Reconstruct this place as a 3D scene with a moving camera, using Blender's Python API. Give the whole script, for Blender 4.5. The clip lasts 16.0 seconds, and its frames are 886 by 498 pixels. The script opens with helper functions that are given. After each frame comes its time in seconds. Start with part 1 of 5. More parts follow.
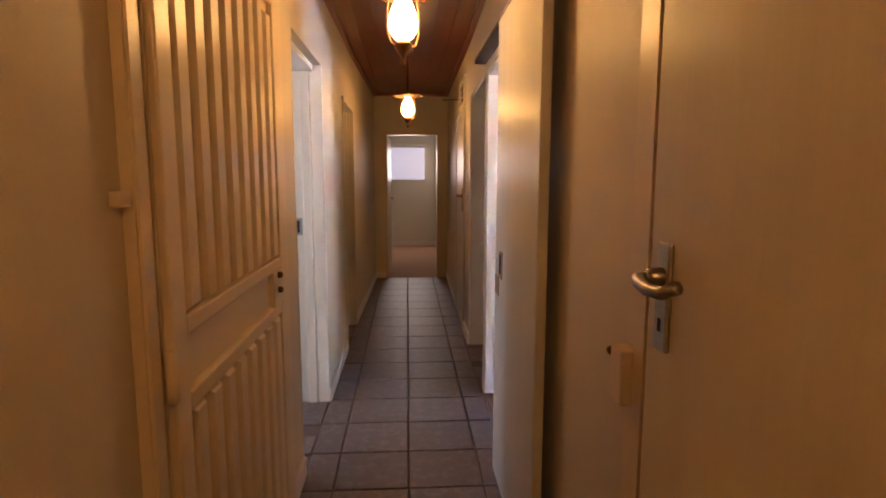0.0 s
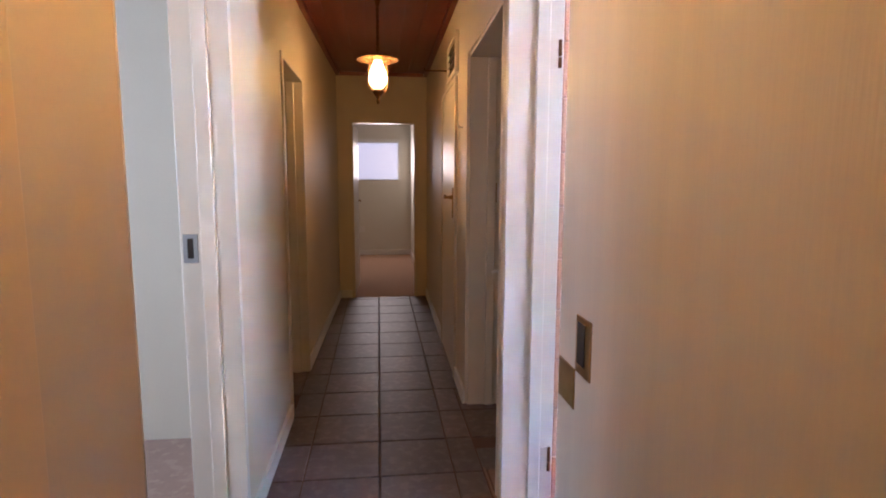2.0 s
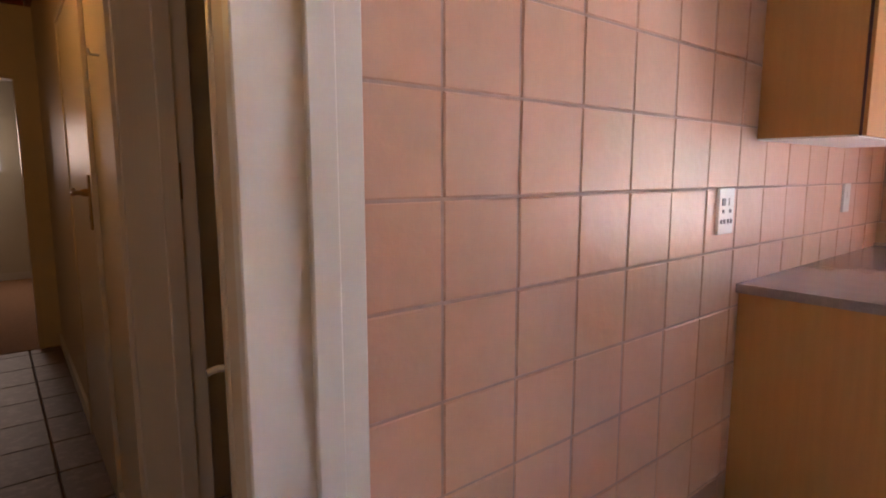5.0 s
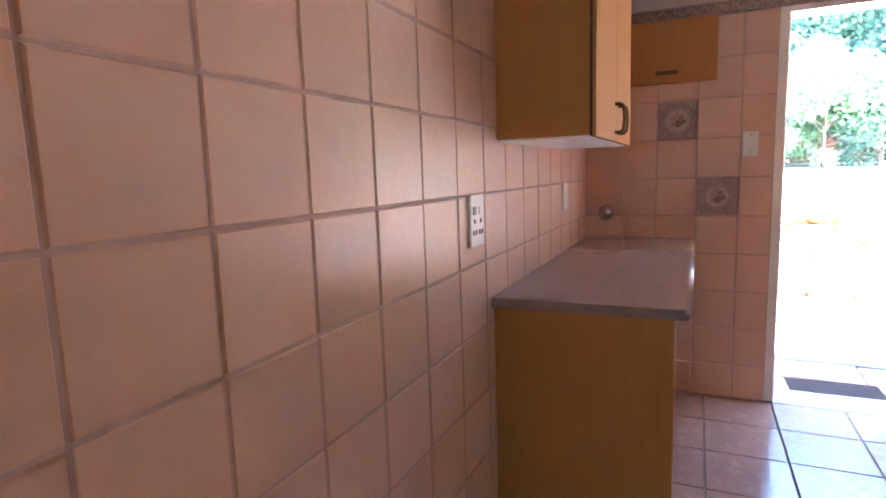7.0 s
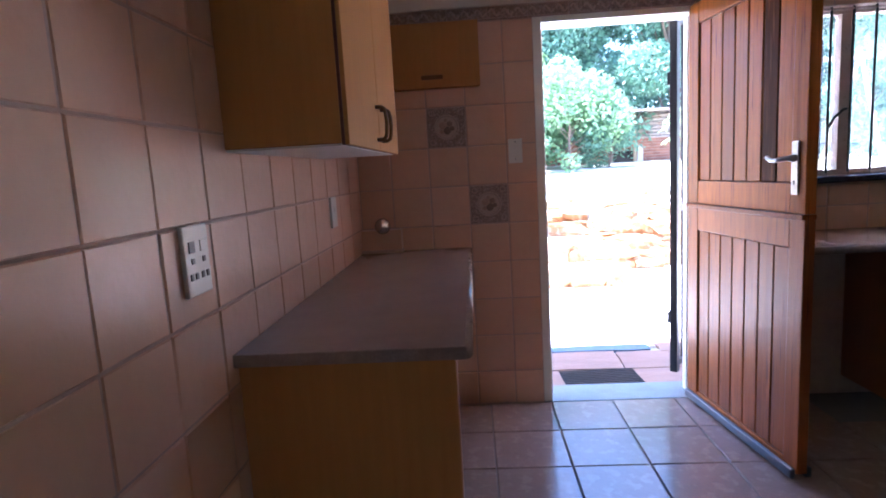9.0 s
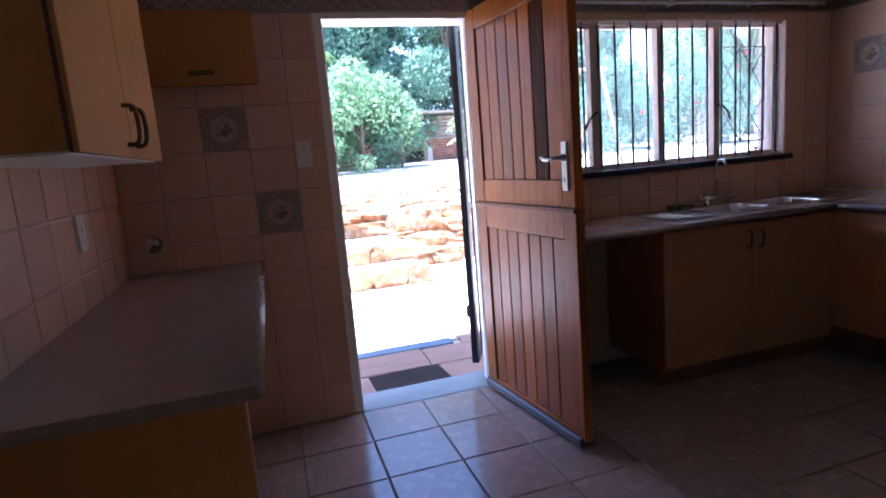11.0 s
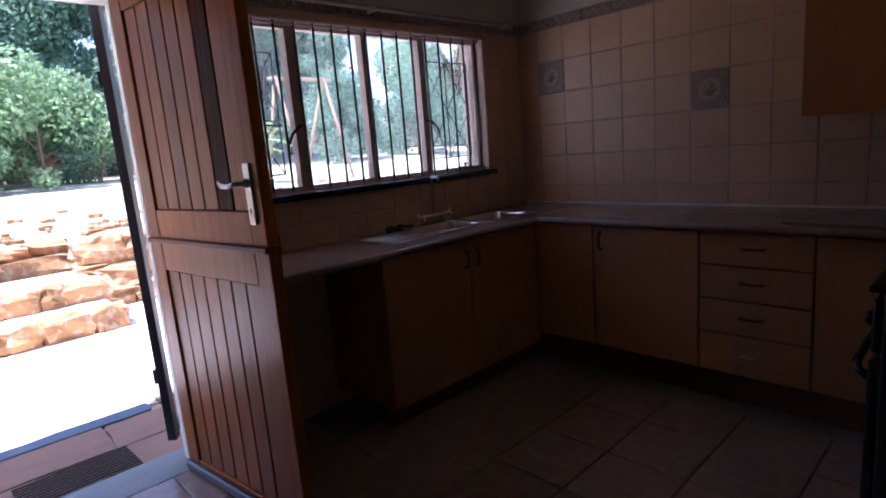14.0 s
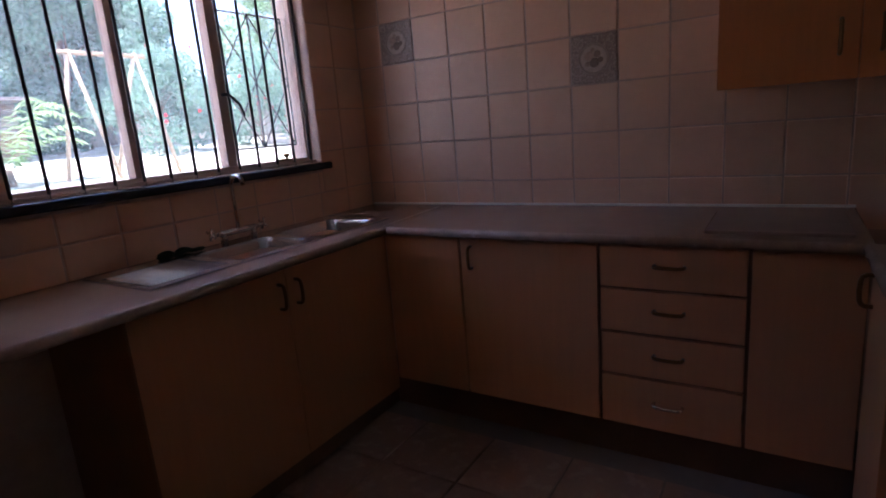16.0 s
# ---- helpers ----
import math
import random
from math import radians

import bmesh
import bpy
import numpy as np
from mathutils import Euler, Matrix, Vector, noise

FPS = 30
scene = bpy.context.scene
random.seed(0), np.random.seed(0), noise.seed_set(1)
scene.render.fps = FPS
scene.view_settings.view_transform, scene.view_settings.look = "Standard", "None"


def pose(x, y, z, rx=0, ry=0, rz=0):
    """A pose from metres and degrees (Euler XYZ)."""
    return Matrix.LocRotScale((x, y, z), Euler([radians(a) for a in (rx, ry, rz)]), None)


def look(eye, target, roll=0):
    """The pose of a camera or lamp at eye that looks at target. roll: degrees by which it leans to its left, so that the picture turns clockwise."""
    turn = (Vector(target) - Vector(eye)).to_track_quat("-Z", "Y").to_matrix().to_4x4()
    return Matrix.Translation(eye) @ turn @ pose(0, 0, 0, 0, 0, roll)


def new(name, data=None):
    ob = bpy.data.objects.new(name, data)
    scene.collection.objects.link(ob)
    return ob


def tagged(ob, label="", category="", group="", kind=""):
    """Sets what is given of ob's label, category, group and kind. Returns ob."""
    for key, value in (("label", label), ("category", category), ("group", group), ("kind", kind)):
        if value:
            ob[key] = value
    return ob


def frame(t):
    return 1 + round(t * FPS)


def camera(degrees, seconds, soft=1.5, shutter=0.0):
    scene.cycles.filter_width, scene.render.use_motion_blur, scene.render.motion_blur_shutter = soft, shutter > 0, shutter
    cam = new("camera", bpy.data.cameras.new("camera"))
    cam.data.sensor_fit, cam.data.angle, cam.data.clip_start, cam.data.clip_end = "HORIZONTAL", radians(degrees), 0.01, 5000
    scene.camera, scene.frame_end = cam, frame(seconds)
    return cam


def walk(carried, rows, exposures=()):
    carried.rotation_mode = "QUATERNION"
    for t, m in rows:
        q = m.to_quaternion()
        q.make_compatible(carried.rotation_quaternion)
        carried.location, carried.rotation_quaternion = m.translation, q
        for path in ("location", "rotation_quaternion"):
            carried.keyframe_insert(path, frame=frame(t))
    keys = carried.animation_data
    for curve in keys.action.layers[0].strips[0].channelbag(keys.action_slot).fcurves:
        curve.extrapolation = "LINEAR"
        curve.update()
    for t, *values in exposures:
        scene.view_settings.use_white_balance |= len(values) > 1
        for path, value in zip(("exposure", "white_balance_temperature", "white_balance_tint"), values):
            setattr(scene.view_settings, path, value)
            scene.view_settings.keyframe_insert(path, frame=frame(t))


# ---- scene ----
cam = camera(77.0, 16.0, 1.9)
PATH = [
    (0, (0.011, -0.126, 1.378), (0.138, 1.853, 1.117), 0.1),
    (0.5, (0.014, 0.209, 1.355), (0.156, 2.187, 1.098), 0.2),
    (1, (0.003, 0.547, 1.337), (0.156, 2.524, 1.08), 0.2),
    (1.5, (0.018, 0.876, 1.333), (0.203, 2.851, 1.08), 0.2),
    (2, (0.017, 1.186, 1.324), (0.245, 3.157, 1.072), 0.2),
    (2.5, (0.006, 1.481, 1.31), (0.328, 3.44, 1.066), 0.2),
    (3, (0.04, 1.74, 1.303), (0.483, 3.674, 1.048), 0.1),
    (3.2, (0.047, 1.835, 1.298), (0.548, 3.754, 1.042), 0.1),
    (5.3, (0.276, 2.513, 1.266), (1.632, 3.958, 0.996), -0.3),
    (5.5, (0.317, 2.545, 1.266), (1.737, 3.927, 0.995), -0.5),
    (6, (0.417, 2.625, 1.277), (1.986, 3.835, 1.004), -0.8),
    (6.5, (0.489, 2.686, 1.28), (2.189, 3.705, 1.011), -1.4),
    (7, (0.564, 2.703, 1.283), (2.366, 3.527, 1.016), -1.9),
    (7.5, (0.682, 2.719, 1.297), (2.555, 3.369, 1.031), -2.3),
    (8, (0.774, 2.704, 1.303), (2.692, 3.201, 1.032), -2.6),
    (8.5, (0.849, 2.687, 1.302), (2.805, 3.004, 1.029), -2.9),
    (9, (0.927, 2.688, 1.303), (2.904, 2.804, 1.026), -3.3),
    (9.2, (0.946, 2.682, 1.304), (2.926, 2.721, 1.03), -3.5),
    (11.3, (1.076, 2.635, 1.314), (2.935, 1.97, 0.998), -4.4),
    (11.5, (1.097, 2.618, 1.29), (2.936, 1.893, 0.982), -4.2),
    (12, (1.163, 2.564, 1.3), (2.929, 1.681, 0.984), -4.4),
    (12.5, (1.205, 2.495, 1.313), (2.898, 1.48, 0.986), -4.5),
    (13, (1.243, 2.423, 1.314), (2.854, 1.287, 0.977), -4.6),
    (13.5, (1.304, 2.354, 1.326), (2.831, 1.11, 0.977), -4.7),
    (14, (1.38, 2.267, 1.342), (2.813, 0.92, 0.979), -4.7),
    (14.5, (1.471, 2.128, 1.334), (2.796, 0.675, 0.964), -4.8),
    (15, (1.607, 1.916, 1.331), (2.817, 0.371, 0.942), -4.8),
    (15.5, (1.744, 1.727, 1.297), (2.867, 0.123, 0.888), -4.4),
    (16, (1.875, 1.519, 1.303), (2.919, -0.13, 0.868), -4.6),
]
EXPOSURES = [(t, e, k, tint) for t, e, k, tint in (
    (0.0, 5.95, 5100, 22), (0.8, 6.15, 4950, 21), (1.5, 6.3, 4750, 20), (2.2, 6.1, 4650, 21), (3.0, 5.65, 4600, 22), (5.5, 5.1, 5600, 24), (7.0, 4.8, 5500, 23), (8.0, 4.1, 5300, 23),
    (9.0, 3.5, 5100, 23), (11.5, 2.5, 5150, 26), (12.5, 2.2, 5250, 28), (14.0, 1.7, 5600, 31), (15.0, 1.8, 5950, 35), (16.0, 2.35, 5700, 33))]
walk(cam, [(t, look(eye, target, roll)) for t, eye, target, roll in PATH], EXPOSURES)

# ---------------- light ----------------
SUN_ELEV, SUN_AZ = radians(71), radians(12)
world = bpy.data.worlds.new("sky")
scene.world = world
world.use_nodes = True
wn = world.node_tree
sky = wn.nodes.new("ShaderNodeTexSky")
sky.sky_type = "NISHITA"
sky.sun_disc = False
sky.sun_elevation = SUN_ELEV
sky.sun_rotation = SUN_AZ
wn.links.new(sky.outputs[0], wn.nodes["Background"].inputs[0])
wn.nodes["Background"].inputs[1].default_value = 0.15

sun_data = bpy.data.lights.new("sun", "SUN")
sun_data.energy, sun_data.angle, sun_data.color = 5.0, radians(0.5), (1.0, 0.96, 0.90)
sun = new("sun", sun_data)
SUN_DIR = Vector((math.sin(SUN_AZ) * math.cos(SUN_ELEV), math.cos(SUN_AZ) * math.cos(SUN_ELEV), math.sin(SUN_ELEV)))
sun.matrix_world = look(SUN_DIR * 50, (0, 0, 0))


def window_lamp(name, eye, target, sx, sy, watts, colour):
    data = bpy.data.lights.new(name, "AREA")
    data.shape, data.size, data.size_y, data.energy, data.color = "RECTANGLE", sx, sy, watts, colour
    ob = new(name, data)
    ob.matrix_world = look(eye, target)
    return ob


# daylight of the side rooms; no window openings are built at these lamps
window_lamp("bedroom_window_light", (-1.5, 1.65, 1.5), (-1.3, 3.0, 1.4), 1.2, 1.0, 0.17, (1.0, 0.95, 0.78))
# added without a known window, to brighten the sliding door opposite
window_lamp("bedroom_west_window_light", (-3.58, 3.1, 1.5), (0, 2.6, 1.3), 1.5, 1.2, 0.8, (1.0, 0.95, 0.86))
window_lamp("end_room_window_light", (0.02, 10.80, 1.6), (0.02, 9, 1.5), 0.7, 0.55, 0.26, (1.0, 0.72, 0.46))

# ---------------- materials ----------------


def material(name, colour, rough=0.6, metal=0.0, vary=0.12, scale=6.0, fine=90.0, bump=0.15, stretch=(1, 1, 1), per_object=0.0,
             per_island=0.0, second=None, second_at=0.55, coat=0.0, spec=0.5, rvar=0.03):
    """Base colour with stains at two scales and a fine relief; metres are object space."""
    m = bpy.data.materials.new(name)
    m.use_nodes = True
    n, l = m.node_tree.nodes, m.node_tree.links
    b = n["Principled BSDF"]
    b.inputs["Metallic"].default_value = metal
    b.inputs["Coat Weight"].default_value = coat
    b.inputs["Specular IOR Level"].default_value = spec
    geo = n.new("ShaderNodeNewGeometry")
    mp = n.new("ShaderNodeMapping")
    mp.inputs["Scale"].default_value = stretch
    l.new(geo.outputs["Position"], mp.inputs[0])
    big, small = n.new("ShaderNodeTexNoise"), n.new("ShaderNodeTexNoise")
    big.inputs["Scale"].default_value, big.inputs["Detail"].default_value = scale, 4
    small.inputs["Scale"].default_value, small.inputs["Detail"].default_value = fine, 3
    l.new(mp.outputs[0], big.inputs[0])
    l.new(mp.outputs[0], small.inputs[0])
    ramp = n.new("ShaderNodeMix")
    ramp.data_type = "RGBA"
    a = tuple(max(0.0, c * (1 - vary)) for c in colour)
    z = tuple(min(1.0, c * (1 + vary)) for c in colour)
    ramp.inputs[6].default_value, ramp.inputs[7].default_value = (*a, 1), (*z, 1)
    l.new(big.outputs[0], ramp.inputs[0])
    last = ramp.outputs[2]
    if second:
        mask = n.new("ShaderNodeMapRange")
        mask.inputs[1].default_value, mask.inputs[2].default_value = second_at, second_at + 0.12
        other = n.new("ShaderNodeTexNoise")
        other.inputs["Scale"].default_value, other.inputs["Detail"].default_value = scale * 2.3, 6
        l.new(mp.outputs[0], other.inputs[0])
        l.new(other.outputs[0], mask.inputs[0])
        mix = n.new("ShaderNodeMix")
        mix.data_type = "RGBA"
        mix.inputs[7].default_value = (*second, 1)
        l.new(mask.outputs[0], mix.inputs[0])
        l.new(last, mix.inputs[6])
        last = mix.outputs[2]
    hsv = n.new("ShaderNodeHueSaturation")
    l.new(last, hsv.inputs["Color"])
    val = n.new("ShaderNodeMath")
    val.operation = "MULTIPLY_ADD"
    val.inputs[1].default_value, val.inputs[2].default_value = vary, 1 - vary / 2
    l.new(small.outputs[0], val.inputs[0])
    last_val = val.outputs[0]
    for amount, socket in ((per_object, "o"), (per_island, "i")):
        if amount:
            src = n.new("ShaderNodeObjectInfo").outputs["Random"] if socket == "o" else geo.outputs["Random Per Island"]
            mad, mul = n.new("ShaderNodeMath"), n.new("ShaderNodeMath")
            mad.operation, mul.operation = "MULTIPLY_ADD", "MULTIPLY"
            mad.inputs[1].default_value, mad.inputs[2].default_value = amount, 1 - amount / 2
            l.new(src, mad.inputs[0])
            l.new(mad.outputs[0], mul.inputs[0])
            l.new(last_val, mul.inputs[1])
            last_val = mul.outputs[0]
    l.new(last_val, hsv.inputs["Value"])
    l.new(hsv.outputs[0], b.inputs["Base Color"])
    r = n.new("ShaderNodeMapRange")
    r.inputs[3].default_value, r.inputs[4].default_value = max(0.02, rough - rvar), min(1.0, rough + rvar)
    l.new(big.outputs[0], r.inputs[0])
    l.new(r.outputs[0], b.inputs["Roughness"])
    if bump:
        bp = n.new("ShaderNodeBump")
        bp.inputs["Strength"].default_value, bp.inputs["Distance"].default_value = bump, 0.004
        add = n.new("ShaderNodeMath")
        add.operation = "MULTIPLY_ADD"
        add.inputs[1].default_value = 2.0
        l.new(big.outputs[0], add.inputs[0])
        l.new(small.outputs[0], add.inputs[2])
        l.new(add.outputs[0], bp.inputs["Height"])
        l.new(bp.outputs[0], b.inputs["Normal"])
    return m


def glowing(name, colour, strength):
    m = bpy.data.materials.new(name)
    m.use_nodes = True
    b = m.node_tree.nodes["Principled BSDF"]
    b.inputs["Base Color"].default_value = (0.9, 0.85, 0.7, 1)
    b.inputs["Emission Color"].default_value = (*colour, 1)
    b.inputs["Emission Strength"].default_value = strength
    return m


def leaf_material(name, colour, through_light=0.35):
    m = material(name, colour, rough=0.5, vary=0.3, scale=1.3, fine=25, bump=0, per_island=0.7)
    n, l = m.node_tree.nodes, m.node_tree.links
    b = n["Principled BSDF"]
    t, mix = n.new("ShaderNodeBsdfTranslucent"), n.new("ShaderNodeMixShader")
    l.new(b.inputs["Base Color"].links[0].from_socket, t.inputs[0])
    mix.inputs[0].default_value = through_light
    l.new(b.outputs[0], mix.inputs[1])
    l.new(t.outputs[0], mix.inputs[2])
    l.new(mix.outputs[0], n["Material Output"].inputs[0])
    return m


M_WALL = material("cream_wall_paint", (0.68, 0.60, 0.47), 0.5, vary=0.06, scale=2.5, fine=140, bump=0.12)
M_WHITE = material("white_gloss_paint", (0.78, 0.76, 0.70), 0.38, vary=0.05, scale=4, fine=120, bump=0.0)
M_PAINT = material("white_exterior_paint", (0.80, 0.79, 0.76), 0.7, vary=0.05, scale=3, fine=90)
M_PLASTER = material("kitchen_plaster", (0.62, 0.55, 0.47), 0.7, vary=0.08, scale=3, fine=120)
M_CREAM_DOOR = material("cream_door_paint", (0.64, 0.575, 0.465), 0.36, vary=0.09, scale=5, fine=70, bump=0.1, stretch=(3, 3, 0.12))
M_SLIDE = material("off_white_door_paint", (0.66, 0.625, 0.55), 0.34, vary=0.09, scale=5, fine=70, bump=0.1, stretch=(3, 3, 0.12))
M_STEEL_CREAM = material("cream_painted_steel", (0.73, 0.61, 0.42), 0.33, vary=0.06, scale=5, fine=80, bump=0.05)
M_CEIL = material("red_stained_timber", (0.21, 0.045, 0.02), 0.32, vary=0.35, scale=5, fine=60, bump=0.15, stretch=(3, 0.25, 1))
M_KCEIL = material("ceiling_board", (0.44, 0.40, 0.36), 0.8, vary=0.05)
M_CFLOOR = material("slate_grey_floor_tile", (0.14, 0.108, 0.105), 0.45, spec=0.35, vary=0.18, scale=9, fine=70, bump=0.25, per_object=0.22, second=(0.18, 0.142, 0.135), second_at=0.5)
M_CGROUT = material("brown_grout", (0.13, 0.082, 0.066), 0.85, vary=0.2, scale=12)
M_KFLOOR = material("beige_floor_tile", (0.31, 0.22, 0.185), 0.16, spec=0.6, vary=0.14, scale=8, fine=60, bump=0.12, per_object=0.14, second=(0.36, 0.265, 0.22), second_at=0.52)
M_KGROUT = material("grey_grout", (0.17, 0.14, 0.13), 0.85, vary=0.15, scale=14)
M_TILE = material("pink_wall_tile", (0.655, 0.40, 0.27), 0.35, spec=0.42, vary=0.07, scale=9, fine=30, bump=0.28, per_object=0.1, rvar=0.1)
M_TGROUT = material("taupe_wall_grout", (0.49, 0.345, 0.28), 0.85, vary=0.15, scale=20)
M_DECO = material("grey_pattern_glaze", (0.27, 0.185, 0.15), 0.34, vary=0.4, scale=45, fine=160, bump=0.3, second=(0.40, 0.31, 0.26), second_at=0.5)
M_DECO_LIGHT = material("motif_glaze", (0.46, 0.33, 0.255), 0.34, vary=0.25, scale=60, fine=200, second=(0.40, 0.31, 0.25), second_at=0.56)
M_DECO_FRUIT = material("fruit_glaze", (0.30, 0.19, 0.14), 0.34, vary=0.3, scale=60, fine=200, per_island=0.8)
M_DECO_RIM = material("motif_rim_glaze", (0.40, 0.29, 0.23), 0.34, vary=0.2, scale=60)
M_MAPLE = material("maple_laminate", (0.41, 0.145, 0.042), 0.34, vary=0.13, scale=9, fine=120, bump=0.04, stretch=(6, 6, 0.35))
M_MAPLE_PALE = material("pale_maple_door", (0.47, 0.225, 0.11), 0.36, vary=0.09, scale=9, fine=120, bump=0.04, stretch=(6, 6, 0.35))
M_GOLD = material("golden_maple_door", (0.48, 0.228, 0.072), 0.62, spec=0.06, vary=0.1, scale=9, fine=120, bump=0.04, stretch=(6, 6, 0.35))
M_PLINTH_GAP = material("dark_brown_plinth_and_gap_shade", (0.17, 0.085, 0.05), 0.5, vary=0.2, scale=8)
M_EDGE = material("dark_red_edging", (0.09, 0.025, 0.018), 0.5)
M_TOP = material("grey_brown_worktop", (0.30, 0.215, 0.175), 0.2, spec=0.6, vary=0.1, scale=14, fine=260, bump=0.0, rvar=0.0)
M_TOP_EDGE = material("worktop_edge_laminate", (0.31, 0.23, 0.19), 0.26, spec=0.6, vary=0.3, scale=30, fine=200)
M_BRONZE = material("aged_bronze", (0.16, 0.085, 0.035), 0.38, metal=0.9, vary=0.2, scale=20)
M_BRASS = material("worn_brass", (0.34, 0.22, 0.09), 0.36, metal=0.9, vary=0.25, scale=18)
M_CHROME = material("chrome", (0.75, 0.72, 0.69), 0.12, metal=1.0, vary=0.05, bump=0.0)
M_WORN = material("worn_chrome", (0.40, 0.37, 0.34), 0.3, metal=1.0, vary=0.3, scale=40, fine=160, bump=0.03)
M_STEEL = material("brushed_stainless", (0.52, 0.53, 0.56), 0.24, metal=1.0, vary=0.08, scale=10, fine=220, stretch=(1, 6, 1), bump=0.03)
M_DARK = material("black_painted_steel", (0.016, 0.014, 0.016), 0.42, vary=0.2, scale=15)
M_BLACK = material("black_enamel", (0.012, 0.012, 0.013), 0.2, vary=0.2, scale=8, bump=0.02)
M_PINE = material("varnished_pine", (0.32, 0.092, 0.008), 0.32, spec=0.14, vary=0.5, scale=7, fine=70, bump=0.08, stretch=(6, 6, 0.28), per_object=0.8, second=(0.16, 0.042, 0.006), second_at=0.58)
M_PINE_LOW = material("worn_varnished_timber", (0.32, 0.095, 0.018), 0.3, spec=0.2, vary=0.45, scale=7, fine=70, bump=0.12, stretch=(6, 6, 0.28), per_object=0.4, second=(0.12, 0.045, 0.02), second_at=0.6)
M_PINE_MID = material("brown_varnished_pine", (0.25, 0.066, 0.008), 0.34, spec=0.16, vary=0.35, scale=7, fine=70, bump=0.08, stretch=(7, 7, 0.3), per_object=0.3)
M_PINE_DARK = material("dark_varnished_pine", (0.075, 0.022, 0.006), 0.45, spec=0.04, vary=0.35, scale=7, fine=70, bump=0.08, stretch=(7, 7, 0.3), second=(0.17, 0.06, 0.02), second_at=0.55)
M_ALU = material("grey_aluminium", (0.34, 0.36, 0.38), 0.4, metal=0.7, vary=0.15)
M_SILL = material("blue_black_sill_tile", (0.035, 0.04, 0.055), 0.22, vary=0.2, scale=14)
M_WINFRAME = material("pinkish_painted_steel", (0.50, 0.37, 0.31), 0.5, vary=0.16, scale=16, second=(0.3, 0.19, 0.14), second_at=0.66)
M_PLASTIC = material("white_plastic", (0.74, 0.70, 0.64), 0.35, vary=0.03, bump=0.0)
M_PLASTIC_DK = material("grey_plastic_insert", (0.13, 0.11, 0.10), 0.4, vary=0.1, bump=0.0)
M_CARPET = material("tan_carpet", (0.42, 0.25, 0.14), 0.95, vary=0.2, scale=30, fine=400, bump=0.6)
# emission put into the blind stands in for daylight shining through it
M_BLIND = glowing("daylit_roller_blind", (0.90, 0.78, 0.80), 0.0075)
M_BULB = glowing("lit_opal_glass", (1.0, 0.48, 0.09), 1.15)
M_BULB.node_tree.nodes["Principled BSDF"].inputs["Base Color"].default_value = (0.9, 0.8, 0.6, 1)
M_AMBER = material("amber_brass_disc", (0.50, 0.27, 0.07), 0.24, metal=0.6, vary=0.15, scale=12)
# near-black colour paints the shade inside holes and openings
M_SHADOW = material("painted_hole_shade", (0.03, 0.025, 0.022), 0.9, vary=0.2)
M_GREEN_RAG = material("green_scouring_cloth", (0.035, 0.05, 0.03), 0.9, vary=0.4, scale=50, bump=0.6)
M_BRICK = material("red_brick", (0.27, 0.115, 0.07), 0.85, vary=0.3, scale=9, bump=0.4, per_object=0.3, per_island=0.35)
M_MORTAR = material("mortar", (0.33, 0.27, 0.22), 0.9, vary=0.15)
M_ROCK = material("orange_sandstone", (0.36, 0.195, 0.085), 0.9, vary=0.4, scale=5, fine=40, bump=1.0, per_object=0.4, second=(0.46, 0.35, 0.23), second_at=0.52)
M_PAVE = material("sunlit_concrete", (0.74, 0.71, 0.68), 0.85, vary=0.12, scale=2, fine=60, bump=0.3)
M_REDSTONE = material("red_slate_paving", (0.27, 0.165, 0.12), 0.75, vary=0.3, scale=4, fine=50, bump=0.6, per_object=0.2, stretch=(2.5, 0.7, 1))
M_BLUESLATE = material("blue_grey_slate", (0.09, 0.14, 0.20), 0.7, vary=0.2, scale=5, fine=50, bump=0.5)
M_STEP = material("grey_painted_concrete", (0.24, 0.28, 0.30), 0.6, vary=0.2, scale=9, fine=80, bump=0.3)
M_BAR = material("dull_dark_aluminium", (0.13, 0.14, 0.16), 0.45, metal=0.6, vary=0.2)
M_DUST = material("dusty_mat_backing", (0.40, 0.30, 0.25), 0.95, vary=0.25, scale=20)
M_LAWN = material("dry_lawn", (0.38, 0.38, 0.26), 0.95, vary=0.25, scale=0.8, fine=30, bump=0.8, second=(0.58, 0.53, 0.44), second_at=0.44)
M_TIMBER = material("weathered_timber", (0.34, 0.25, 0.16), 0.85, vary=0.25, scale=10, stretch=(4, 4, 0.4))
M_BARK = material("bark", (0.16, 0.12, 0.09), 0.95, vary=0.35, scale=14, bump=0.8, stretch=(3, 3, 0.6))
M_LEAF = leaf_material("bush_leaf", (0.26, 0.40, 0.22), 0.45)
M_LEAF_DK = leaf_material("dark_tree_leaf", (0.17, 0.30, 0.21), 0.5)
M_LEAF_LT = leaf_material("palm_leaf", (0.20, 0.32, 0.12), 0.45)
M_PETAL = material("red_petal", (0.55, 0.03, 0.05), 0.6, vary=0.2)
M_ROOF = material("corrugated_iron", (0.30, 0.24, 0.20), 0.6, vary=0.25, scale=3, second=(0.2, 0.11, 0.07), second_at=0.55)
M_PRECAST = material("precast_concrete", (0.46, 0.42, 0.38), 0.9, vary=0.15, scale=4)
M_MAT = material("black_rubber", (0.02, 0.018, 0.017), 0.8, vary=0.3)
M_GLASS = bpy.data.materials.new("window_glass")
M_GLASS.use_nodes = True
_n, _l = M_GLASS.node_tree.nodes, M_GLASS.node_tree.links
_n.remove(_n["Principled BSDF"])
